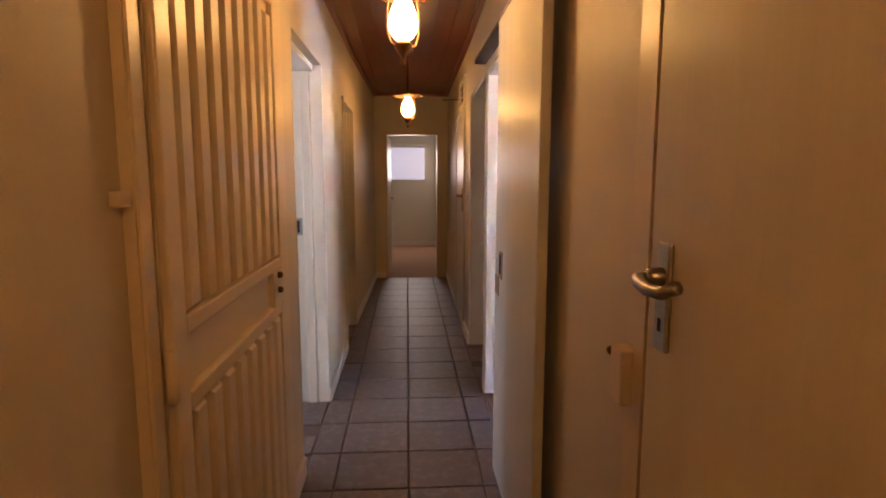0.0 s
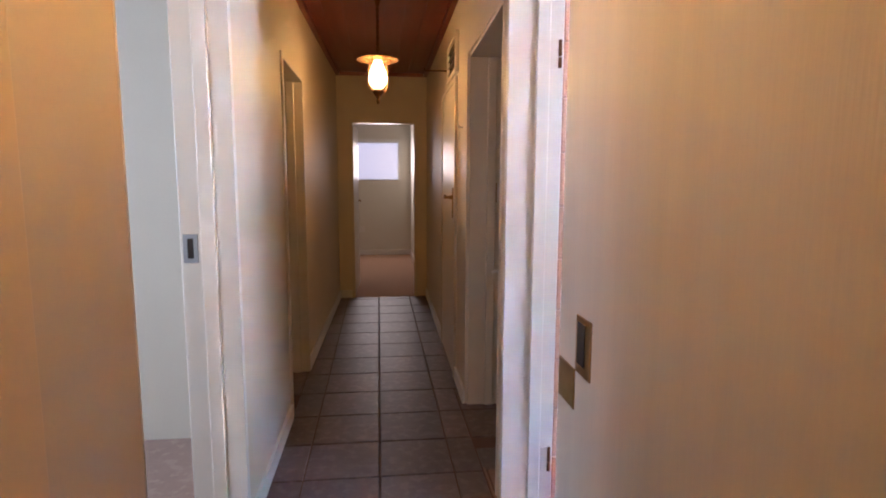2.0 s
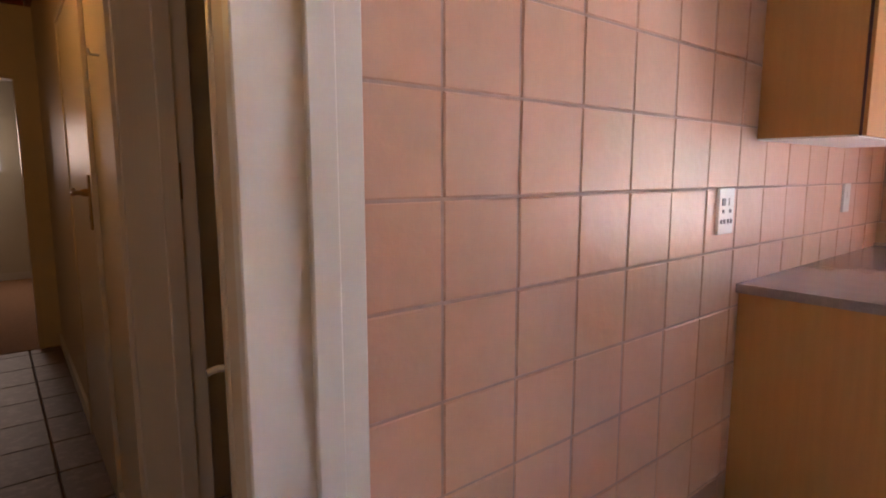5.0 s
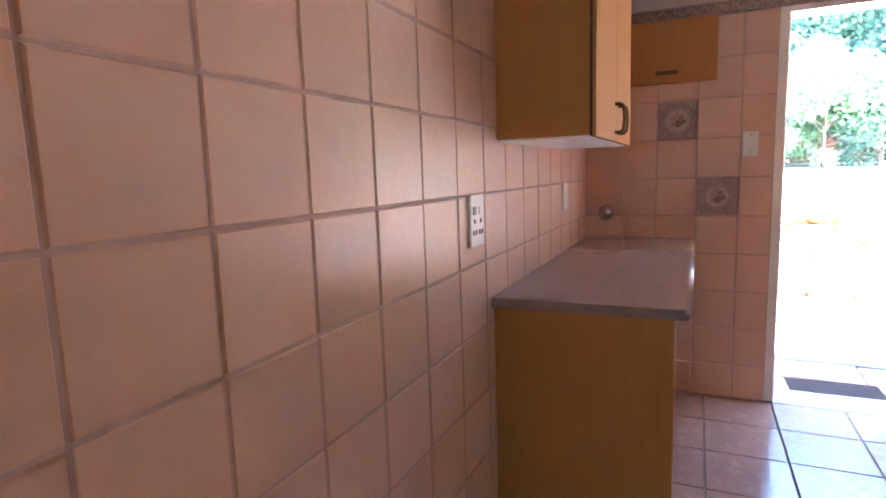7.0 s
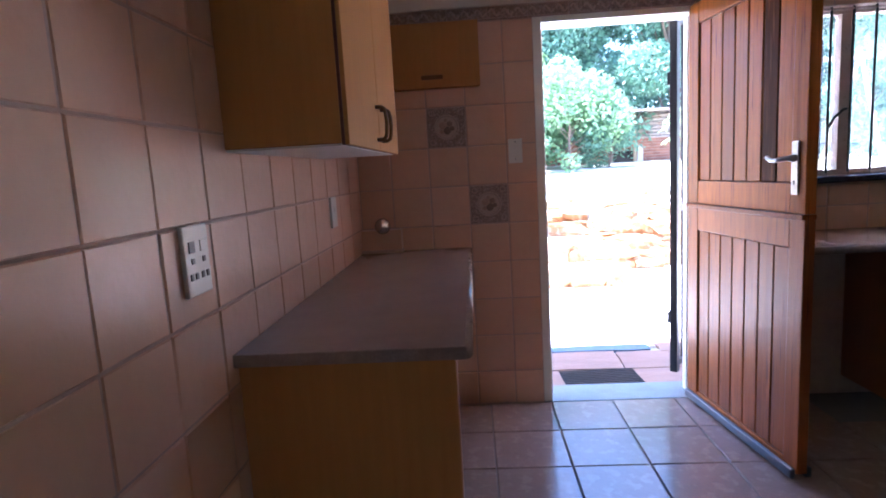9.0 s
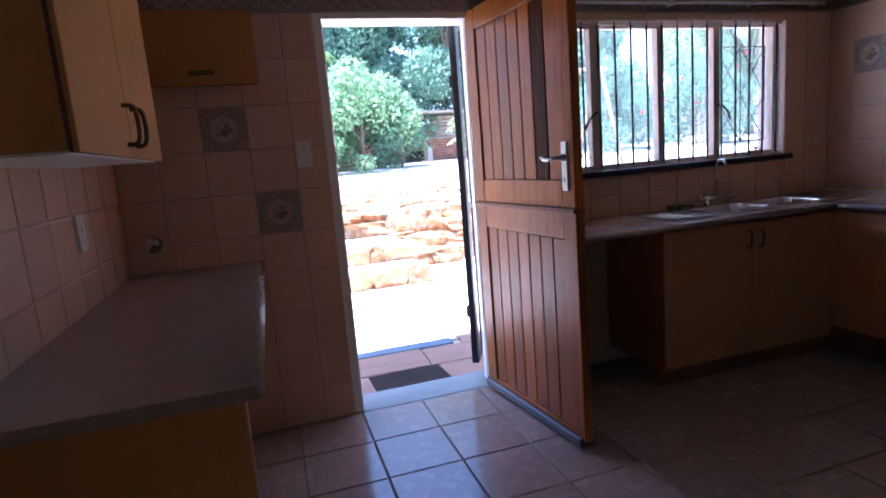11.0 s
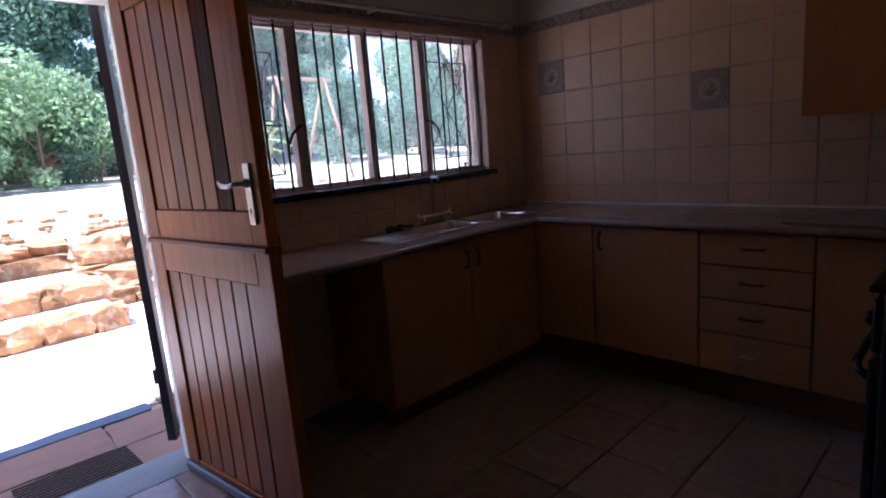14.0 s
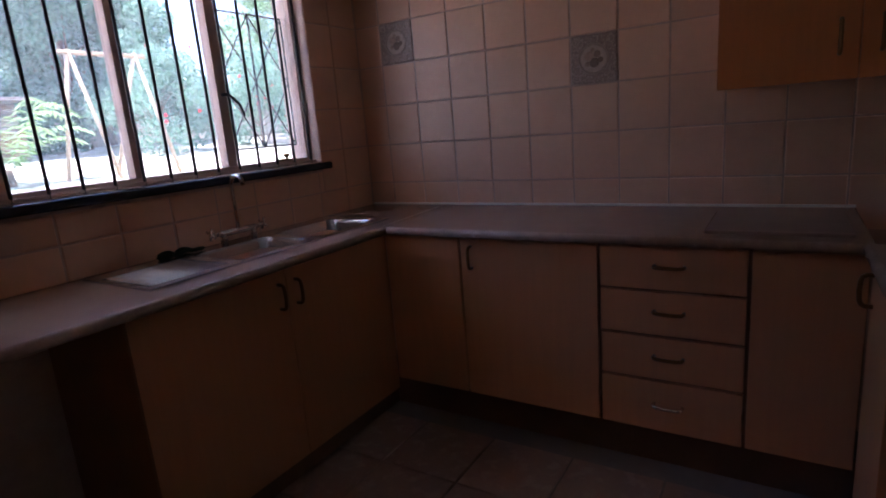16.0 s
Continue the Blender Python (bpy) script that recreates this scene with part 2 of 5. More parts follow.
_clear, _gloss = _n.new("ShaderNodeBsdfTransparent"), _n.new("ShaderNodeBsdfGlossy")
_clear.inputs[0].default_value, _gloss.inputs["Roughness"].default_value = (0.95, 0.97, 0.97, 1), 0.02
_film, _haze_veil, _mx = _n.new("ShaderNodeMixShader"), _n.new("ShaderNodeBsdfTranslucent"), _n.new("ShaderNodeMixShader")
_film.inputs[0].default_value = 0.03
_l.new(_clear.outputs[0], _film.inputs[1])
_l.new(_gloss.outputs[0], _film.inputs[2])
# a bluish translucent layer puts haze into the panes, along with thin dust
_haze_veil.inputs[0].default_value = (0.72, 0.88, 0.95, 1)
_mx.inputs[0].default_value = 0.06
_l.new(_film.outputs[0], _mx.inputs[1])
_l.new(_haze_veil.outputs[0], _mx.inputs[2])
_l.new(_mx.outputs[0], _n["Material Output"].inputs[0])

# ---------------- building blocks ----------------


def box(bm, x0, y0, z0, x1, y1, z1, m=None):
    """A box between two corners, added to bm."""
    made = bmesh.ops.create_cube(bm, size=1)["verts"]
    s = Matrix.Translation(((x0 + x1) / 2, (y0 + y1) / 2, (z0 + z1) / 2)) @ Matrix.Diagonal((abs(x1 - x0), abs(y1 - y0), abs(z1 - z0), 1))
    bmesh.ops.transform(bm, matrix=(m @ s) if m else s, verts=made)
    return made


def rounded(x0, y0, z0, x1, y1, z1, r=0.003, m=None, seg=2):
    bm = bmesh.new()
    box(bm, x0, y0, z0, x1, y1, z1)
    bmesh.ops.bevel(bm, geom=bm.edges[:], offset=r, segments=seg, affect="EDGES", profile=0.5)
    if m:
        bmesh.ops.transform(bm, matrix=m, verts=bm.verts)
    return bm


def tube(bm, points, r, sides=10, taper=None):
    """A round bar along points."""
    pts = [Vector(p) for p in points]
    rings = []
    side = None
    for i, p in enumerate(pts):
        d = (pts[min(i + 1, len(pts) - 1)] - pts[max(i - 1, 0)]).normalized()
        if side is None:
            side = d.orthogonal().normalized()
        side = (side - d * side.dot(d)).normalized()
        up = d.cross(side)
        rr = r if taper is None else r + (taper - r) * i / (len(pts) - 1)
        rings.append([bm.verts.new(p + rr * (side * math.cos(a) + up * math.sin(a))) for a in [2 * math.pi * k / sides for k in range(sides)]])
    for a, b in zip(rings, rings[1:]):
        for k in range(sides):
            bm.faces.new((a[k], a[(k + 1) % sides], b[(k + 1) % sides], b[k]))
    bm.faces.new(rings[0][::-1])
    bm.faces.new(rings[-1])
    return bm


def turned(profile, sides=24):
    """A lathe-turned body from (radius, height) pairs."""
    bm = bmesh.new()
    rings = [[bm.verts.new((max(r, 0.0004) * math.cos(2 * math.pi * k / sides), max(r, 0.0004) * math.sin(2 * math.pi * k / sides), z)) for k in range(sides)] for r, z in profile]
    for a, b in zip(rings, rings[1:]):
        for k in range(sides):
            bm.faces.new((a[k], a[(k + 1) % sides], b[(k + 1) % sides], b[k]))
    bm.faces.new(rings[0][::-1])
    bm.faces.new(rings[-1])
    return bm


def finish(name, bm, mat, smooth=False):
    bmesh.ops.recalc_face_normals(bm, faces=bm.faces)
    me = bpy.data.meshes.new(name)
    bm.to_mesh(me)
    bm.free()
    if smooth:
        me.shade_smooth()
    me.materials.append(mat)
    return new(name, me)


def part(name, bm, mat, parent, label="", smooth=False):
    ob = finish(name, bm, mat, smooth)
    ob.parent = parent
    if parent:
        ob.matrix_parent_inverse = parent.matrix_basis.inverted()
    if label:
        tagged(ob, label)
    return ob


def thing(name, x, y, z, label, category, group=""):
    e = new(name)
    e.empty_display_size = 0.05
    e.location = (x, y, z)
    return tagged(e, label, category, group)


def structure(name, bm, mat, label, category="wall"):
    return tagged(finish(name, bm, mat), label, category, kind="structure")


def solid(name, bm, mat, label, category, smooth=False, group=""):
    return tagged(finish(name, bm, mat, smooth), label, category, group)


def wall_x(bm, x0, x1, y0, y1, z0, z1, holes):
    """A wall of constant x with rectangular holes (ya, yb, za, zb), sorted along y."""
    y = y0
    for ya, yb, za, zb in holes:
        if ya > y:
            box(bm, x0, y, z0, x1, ya, z1)
        if za > 0:
            box(bm, x0, ya, z0, x1, yb, za)
        if zb < z1:
            box(bm, x0, ya, zb, x1, yb, z1)
        y = yb
    if y < y1:
        box(bm, x0, y, z0, x1, y1, z1)


def wall_y(bm, y0, y1, x0, x1, z0, z1, holes):
    x = x0
    for xa, xb, za, zb in holes:
        if xa > x:
            box(bm, x, y0, z0, xa, y1, z1)
        if za > 0:
            box(bm, xa, y0, z0, xb, y1, za)
        if zb < z1:
            box(bm, xa, y0, zb, xb, y1, z1)
        x = xb
    if x < x1:
        box(bm, x, y0, z0, x1, y1, z1)


# ---------------- plan ----------------
XL, XR, XK, XE = -0.475, 0.48, 0.70, 3.91      # corridor walls, kitchen west and east wall
YN, YS, YEND = 3.30, -0.985, 7.37              # kitchen north and south wall, corridor end
CH, KH = 2.44, 2.50                            # ceilings
YSTART = -1.3
L1 = (2.345, 3.22, 0.0, 2.0)                    # openings in the corridor walls
L2 = (4.20, 5.00, 0.0, 1.97)
R1 = (2.43, 3.285, 0.0, 2.0)
R2 = (3.335, 4.31, 0.0, 2.0)
DOOR = (1.485, 2.345, 0.0, 2.065)                # back door and kitchen window in the east wall
WIN = (-0.60, 1.29, 1.165, 2.0)
ENDDOOR = (-0.28, 0.44, 0.0, 1.94)



def drift(x, y):
    """The far corridor is not quite square: how far its walls lean aside at y."""
    if 0.3 < x < 0.62:
        return 0.03 * min(1, max(0, (y - 3.335) / 0.975)) + 0.04 * min(1, max(0, (y - 4.31) / 3.06))
    if -0.6 < x < -0.3:
        return 0.055 * min(1, max(0, (y - 5.0) / 2.37))
    return 0.0


def skew_bm(bm):
    for v in bm.verts:
        v.co.x += drift(v.co.x, v.co.y)
    return bm


def skew(ob):
    """Moves a finished thing with its leaning wall."""
    for o in [ob] + ob.children_recursive:
        if o.type == "MESH":
            for v in o.data.vertices:
                v.co.x += drift(0.45, v.co.y)


bm = bmesh.new()
wall_x(bm, XL - 0.19, XL, YSTART, YEND, -0.1, CH, [L1, L2])
skew_bm(bm)
wall_left = structure("wall_west", bm, M_WALL, "cream painted corridor wall with two doorways")
bm = bmesh.new()
wall_x(bm, XR, XK, YSTART, YEND, -0.1, KH, [(R1[0], R2[1], 0.0, 2.0)])
box(bm, XR + 0.016, R1[1], -0.1, XK, R2[0], 2.0)
skew_bm(bm)
wall_right = structure("wall_east_corridor", bm, M_WALL, "cream painted corridor wall with kitchen opening")
bm = bmesh.new()
wall_y(bm, YEND, YEND + 0.11, XL - 0.19, XK, -0.1, CH, [ENDDOOR])
structure("wall_corridor_end", bm, M_WALL, "cream painted end wall with open doorway")
bm = bmesh.new()
box(bm, XL, YSTART - 0.12, -0.1, XR, YSTART, CH)
structure("wall_corridor_start", bm, M_WALL, "cream painted wall behind the corridor start")
bm = bmesh.new()
box(bm, XK, YN, -0.1, XE, YN + 0.05, KH)
box(bm, XK + 0.014, YN - 0.0045, 0, XE - 0.005, YN, 2.05)
structure("wall_north", bm, M_TGROUT, "pink tiled kitchen wall with taupe grout")
bm = bmesh.new()
box(bm, XK, YS - 0.2, -0.1, XE, YS, KH)
box(bm, XK, YS, 0, XE - 0.005, YS + 0.0045, 2.05)
structure("wall_south", bm, M_TGROUT, "pink tiled kitchen wall above the worktop")
bm = bmesh.new()
wall_x(bm, XE, XE + 0.2, YS - 0.2, YN + 0.1, -0.1, KH, [WIN, DOOR])
wall_x(bm, XE - 0.0045, XE, YS, YN, 0, 2.05, [(WIN[0], WIN[1], WIN[2] - 0.046, WIN[3]), (DOOR[0], DOOR[1], 0, 2.05)])
structure("wall_east", bm, M_TGROUT, "outer kitchen wall with back door and window")

# end room, bedroom on the west side, washroom beside the kitchen
bm = bmesh.new()
box(bm, -1.9, YEND + 0.11, -0.1, -1.8, 10.85, CH)
box(bm, 0.57, YEND + 0.11, -0.1, 0.67, 10.85, CH)
wall_y(bm, 10.85, 10.95, -1.9, 1.05, -0.1, CH, [])
box(bm, -1.9, YEND + 0.01, -0.1, -0.665, YEND + 0.11, CH)
M_PALE = material("pale_green_white_wall", (0.70, 0.67, 0.57), 0.6, vary=0.05, scale=3)
structure("wall_end_room", bm, M_PALE, "pale painted walls of the end room")
bm = bmesh.new()
box(bm, -3.7, 1.6, -0.1, -3.6, 5.9, CH)
box(bm, -3.6, 1.5, -0.1, XL - 0.19, 1.6, CH)
box(bm, -3.6, 4.02, -0.1, XL - 0.19, 4.1, CH)
box(bm, -3.6, 5.9, -0.1, XL - 0.19, 6.0, CH)
structure("wall_bedroom", bm, M_PALE, "pale painted bedroom walls")
bm = bmesh.new()
box(bm, XK, 4.6, -0.1, 2.3, 4.7, CH)
box(bm, 2.2, YN + 0.05, -0.1, 2.3, 4.6, CH)
structure("wall_washroom", bm, M_PALE, "pale painted washroom walls")

# ceilings and roof
bm = bmesh.new()
for i in range(7):
    box(bm, XL + i * 0.1366, YSTART, CH + 0.003, XL + (i + 1) * 0.1366 - 0.004 + (0.09 if i == 6 else 0), YEND, CH + 0.02)
box(bm, XL, YSTART, CH + 0.012, XR + 0.09, YEND, CH + 0.05)
cornice = bmesh.new()
for x0, x1 in ((XL, XL + 0.035), (XR - 0.035, XR)):
    for y0, y1 in ((YSTART, 3.335), (3.335, 4.31), (4.31, 5.0), (5.0, YEND)):
        box(cornice, x0, y0, CH - 0.035, x1, y1, CH + 0.002)
box(cornice, XL + 0.04, YEND - 0.03, CH - 0.036, XR - 0.04, YEND, CH + 0.001)
structure("trim_ceiling", skew_bm(cornice), M_CEIL, "dark red timber cornice strips", "cornice")
structure("ceiling", bm, M_CEIL, "dark red stained timber board ceiling", "ceiling")
bm = bmesh.new()
box(bm, XK, YS, KH, XE, YN, KH + 0.04)
structure("ceiling_kitchen", bm, M_KCEIL, "plain pale kitchen ceiling", "ceiling")
bm = bmesh.new()
box(bm, -3.7, 1.5, CH, XL - 0.19, 6.0, CH + 0.04)
box(bm, -1.9, YEND, CH, 1.05, 10.95, CH + 0.04)
box(bm, XK, YN + 0.1, CH, 2.3, 4.7, CH + 0.04)
structure("ceiling_side_rooms", bm, M_KCEIL, "plain pale ceilings of the side rooms", "ceiling")
bm = bmesh.new()
# roof is out of view; its overhang is set by the wanted shadow edge
box(bm, -4.2, -1.8, 2.58, 5.34, 11.4, 2.66)
# unseen white boards, added to bounce yard light into the kitchen
bounce_soffit = bmesh.new()
box(bounce_soffit, XE + 0.205, -1.8, 2.545, 5.32, 11.4, 2.577)
structure("ceiling_eave", bounce_soffit, M_PAINT, "unseen white eave boards added to reflect light indoors", "eave")
structure("roof", bm, M_ROOF, "unseen corrugated roof with eave sized to shade the apron", "roof")

# floors (slabs; their tiles come last in the file)
bm = bmesh.new()
box(bm, XL, YSTART, -0.1, XR, R2[1], -0.008)
box(bm, XL, R2[1], -0.1, XR + 0.09, YEND, -0.008)
box(bm, XR, R2[0], -0.1, XK, R2[1], -0.008)
box(bm, XL - 0.19, L1[0], -0.1, XL, L1[1], -0.008)
box(bm, XL - 0.19, L2[0], -0.1, XL, L2[1], -0.008)
floor_corridor = structure("floor", bm, M_CGROUT, "dark slate-grey tiled corridor floor", "floor")
bm = bmesh.new()
box(bm, XK, YS, -0.1, XE, YN, -0.007)
box(bm, XR, R1[0], -0.1, XK, R1[1], -0.007)
floor_kitchen = structure("floor_kitchen", bm, M_KGROUT, "beige tiled kitchen floor", "floor")
bm = bmesh.new()
box(bm, -1.8, YEND, -0.1, 0.57, 10.85, 0.004)
structure("floor_end_room", bm, M_CARPET, "tan carpet of the end room", "floor")
bm = bmesh.new()
box(bm, -3.6, 1.6, -0.1, XL - 0.19, 5.9, 0.002)
box(bm, XK, YN + 0.1, -0.1, 2.2, 4.6, 0.002)
structure("floor_side_rooms", bm, M_KFLOOR, "light floor of the side rooms", "floor")

# skirtings
bm = bmesh.new()
for y0, y1 in ((L1[1] - 0.03, L2[0]), (L2[1], YEND), (1.95, L1[0])):
    box(bm, XL, y0, 0, XL + 0.014, y1, 0.085)
for y0, y1 in ((R2[1], 4.74), (5.56, YEND)):
    box(bm, XR - 0.014, y0, 0, XR, y1, 0.085)
skew_bm(bm)
box(bm, XL + 0.06, YEND - 0.014, 0, ENDDOOR[0] - 0.002, YEND, 0.085)
structure("baseboard", bm, M_WHITE, "cream gloss painted skirting boards", "skirting")


def door_frame_x(name, x0, x1, hole, mat, lip=0.012, w=0.035, label="white painted steel door frame"):
    """A pressed frame lining an opening in a wall of constant x; it stands proud of both faces by lip."""
    ya, yb, _, zb = hole
    bm = bmesh.new()
    for a, b in ((ya, ya + w), (yb - w, yb)):
        box(bm, x0 - lip, a, 0, x1 + lip, b, zb)
    box(bm, x0 - lip, ya + w, zb - w, x1 + lip, yb - w, zb)
    mid = (x0 + x1) / 2
    for a, b in ((ya + w, ya + w + 0.014), (yb - w - 0.014, yb - w)):
        box(bm, mid, a, 0, mid + 0.05, b, zb - w)
    bmesh.ops.bevel(bm, geom=bm.edges[:], offset=0.003, segments=1, affect="EDGES")
    return structure(name, bm, mat, label, "door frame")


door_frame_x("trim_bedroom_door", XL - 0.19, XL - 0.045, L1, M_WHITE, lip=0.0)
liner = bmesh.new()
box(liner, XL - 0.058, L1[1] - 0.0368, 0, XL + 0.0015, L1[1] + 0.0005, L1[3])
box(liner, XL - 0.0448, L1[0] - 0.0005, 0, XL + 0.0015, L1[0] + 0.005, L1[3])
structure("trim_bedroom_reveal", liner, M_WHITE, "white painted reveal beside the bedroom frame", "door frame")
door_frame_x("trim_second_door", XL - 0.19, XL, L2, M_CREAM_DOOR, label="cream painted steel door frame")
door_frame_x("trim_kitchen_opening", XR + 0.014, XK + 0.004, R1, M_WHITE, lip=0.0, w=0.03)
skew(door_frame_x("trim_washroom_door", XR + 0.012, XK - 0.006, R2, M_CREAM_DOOR, lip=0.0, w=0.02, label="cream painted steel door frame"))
door_frame_x("trim_back_door", XE + 0.012, XE + 0.15, DOOR, M_WHITE, w=0.045)
bm = bmesh.new()
for a, b in ((ENDDOOR[0], ENDDOOR[0] + 0.03), (ENDDOOR[1] - 0.03, ENDDOOR[1])):
    box(bm, a, YEND - 0.012, 0, b, YEND + 0.12, ENDDOOR[3])
box(bm, ENDDOOR[0] + 0.03, YEND - 0.012, ENDDOOR[3] - 0.03, ENDDOOR[1] - 0.03, YEND + 0.12, ENDDOOR[3])
structure("trim_end_door", bm, M_CREAM_DOOR, "cream painted frame of the end doorway", "door frame")

# ---------------- corridor things ----------------


def lever_handle(parent, x, y, z, face, along, plate_h=0.2, name="handle", mat=None):
    """Back plate, spindle and curved lever on a leaf. face: outward normal, along: way of the lever."""
    mat = mat or M_WORN
    f, a = Vector(face), Vector(along)
    o = Vector((x, y, z))
    rot = Matrix((a, Vector((0, 0, 1)), f)).transposed().to_4x4()
    m = Matrix.Translation(o) @ rot
    bm = rounded(-0.019, -plate_h * 0.68, 0, 0.019, plate_h * 0.32, 0.008, 0.0035, m)
    plate = part("handle_plate", bm, mat, parent, "worn chrome back plate")
    bm = bmesh.new()
    tube(bm, [m @ Vector(p) for p in ((0, 0, 0.006), (0, 0, 0.03), (0.004, 0, 0.042), (0.02, -0.002, 0.048), (0.05, -0.006, 0.05), (0.085, -0.004, 0.048), (0.112, 0.008, 0.042))], 0.0085)
    part("lever", bm, mat, plate, smooth=True)
    bm = turned([(0.0, 0.0), (0.015, 0.0), (0.014, 0.018), (0.011, 0.03), (0.0, 0.03)], 16)
    bmesh.ops.transform(bm, matrix=m, verts=bm.verts)
    part("rose", bm, mat, plate, smooth=True)
    bm = rounded(-0.004, -plate_h * 0.5, 0.007, 0.004, -plate_h * 0.5 + 0.018, 0.0095, 0.001, m)
    part("keyhole", bm, M_SHADOW, plate, "keyhole painted dark for its shade")
    return plate


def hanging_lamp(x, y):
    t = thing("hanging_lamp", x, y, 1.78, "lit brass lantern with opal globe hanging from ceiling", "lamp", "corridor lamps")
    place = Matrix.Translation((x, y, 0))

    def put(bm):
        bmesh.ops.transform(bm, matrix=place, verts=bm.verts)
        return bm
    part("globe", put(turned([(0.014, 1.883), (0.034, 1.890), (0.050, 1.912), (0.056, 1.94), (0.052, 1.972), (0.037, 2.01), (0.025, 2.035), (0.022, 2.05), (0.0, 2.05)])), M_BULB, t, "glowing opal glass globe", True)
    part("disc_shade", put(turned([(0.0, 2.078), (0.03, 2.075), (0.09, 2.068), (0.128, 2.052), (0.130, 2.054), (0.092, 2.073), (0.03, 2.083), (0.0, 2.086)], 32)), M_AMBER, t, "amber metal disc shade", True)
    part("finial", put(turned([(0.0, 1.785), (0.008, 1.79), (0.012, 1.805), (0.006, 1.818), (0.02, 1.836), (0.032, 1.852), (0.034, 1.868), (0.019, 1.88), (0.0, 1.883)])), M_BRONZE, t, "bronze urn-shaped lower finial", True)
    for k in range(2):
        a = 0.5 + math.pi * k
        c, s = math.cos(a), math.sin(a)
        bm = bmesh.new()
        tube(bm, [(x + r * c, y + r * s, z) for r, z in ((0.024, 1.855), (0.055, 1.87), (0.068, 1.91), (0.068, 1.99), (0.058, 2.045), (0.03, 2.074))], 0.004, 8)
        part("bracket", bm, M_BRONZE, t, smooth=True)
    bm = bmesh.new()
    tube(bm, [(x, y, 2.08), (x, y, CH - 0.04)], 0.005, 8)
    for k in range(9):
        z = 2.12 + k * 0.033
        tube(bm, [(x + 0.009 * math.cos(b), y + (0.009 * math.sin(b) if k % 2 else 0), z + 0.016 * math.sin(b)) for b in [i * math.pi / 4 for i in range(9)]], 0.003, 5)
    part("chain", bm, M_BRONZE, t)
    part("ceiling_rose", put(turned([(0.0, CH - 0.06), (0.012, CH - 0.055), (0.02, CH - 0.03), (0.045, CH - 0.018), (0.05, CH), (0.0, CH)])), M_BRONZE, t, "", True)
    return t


hanging_lamp(0.022, 4.80)
hanging_lamp(0.0, 2.06)
# unseen lamp behind the start, added at the same spacing to brighten the gate
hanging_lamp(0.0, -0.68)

# ribbed steel security gate, folded back on the west wall
gate = thing("security_gate", XL, 0.9, 0, "cream painted ribbed steel security gate folded against wall", "gate")
gx = XL + 0.012
GY0, GY1, GZ1 = 0.925, 1.955, 1.985
part("frame_sheet", rounded(gx, GY0, 0.03, gx + 0.012, GY1, GZ1, 0.004), M_STEEL_CREAM, gate)
for nm, (ya, yb, za, zb) in {"stile_hinge": (GY0, GY0 + 0.07, 0.03, GZ1), "stile_lock": (GY1 - 0.125, GY1, 0.03, GZ1)}.items():
    part("stile", rounded(gx + 0.011, ya, za, gx + 0.032, yb, zb, 0.005), M_STEEL_CREAM, gate)
for za, zb in ((GZ1 - 0.05, GZ1), (1.058, 1.098), (0.90, 0.94), (0.03, 0.09)):
    part("rail", rounded(gx + 0.011, GY0 + 0.07, za, gx + 0.032, GY1 - 0.125, zb, 0.005), M_STEEL_CREAM, gate)
N_RIB = 8
for k in range(N_RIB):
    yc = GY0 + 0.075 + (k + 0.5) * (GY1 - 0.125 - GY0 - 0.08) / N_RIB
    for za, zb in ((1.097, GZ1 - 0.053 - (0.03 if k == N_RIB - 1 else 0)), (0.092, 0.898)):
        bm = bmesh.new()
        w = 0.041
        sect = [(-w, 0.011), (-w * 0.62, 0.031), (w * 0.62, 0.031), (w, 0.011)]
        lo = [bm.verts.new((gx + d, yc + s, za + (0.014 if d > 0.02 else 0))) for s, d in sect]
        hi = [bm.verts.new((gx + d, yc + s, zb - (0.014 if d > 0.02 else 0))) for s, d in sect]
        for i in range(3):
            bm.faces.new((lo[i], lo[i + 1], hi[i + 1], hi[i]))
        bm.faces.new(lo[::-1])
        bm.faces.new(hi)
        part("rib", bm, M_STEEL_CREAM, gate)
lockbox = part("lock_case", rounded(gx + 0.011, GY1 - 0.235, 0.941, gx + 0.034, GY1 - 0.126, 1.057, 0.002), M_STEEL_CREAM, gate, "flush steel lock case")
for z in (1.043, 0.992):
    bm = turned([(0.0, 0.0), (0.011, 0.0), (0.011, 0.012), (0.006, 0.016), (0.0, 0.016)], 14)
    bmesh.ops.transform(bm, matrix=Matrix.Translation((gx + 0.034, GY1 - 0.182, z)) @ Euler((0, radians(90), 0)).to_matrix().to_4x4(), verts=bm.verts)
    part("lock_cylinder", bm, M_BRONZE, lockbox, "tarnished lock cylinder", True)
bm = bmesh.new()
box(bm, XL, 0.852, 0, XL + 0.03, 0.905, 2.03)
bmesh.ops.bevel(bm, geom=bm.edges[:], offset=0.006, segments=2, affect="EDGES")
part("gate_post", bm, M_STEEL_CREAM, gate, "cream steel hinge post")
part("stop_lug", rounded(XL + 0.001, 0.812, 1.325, XL + 0.022, 0.851, 1.352, 0.004), M_STEEL_CREAM, gate)
for z in (0.3, 1.0, 1.74):
    bm = bmesh.new()
    tube(bm, [(gx + 0.03, 0.914, z - 0.05), (gx + 0.03, 0.914, z), (gx + 0.03, 0.914, z + 0.05)], 0.012, 12)
    part("hinge", bm, M_STEEL_CREAM, gate, smooth=True)

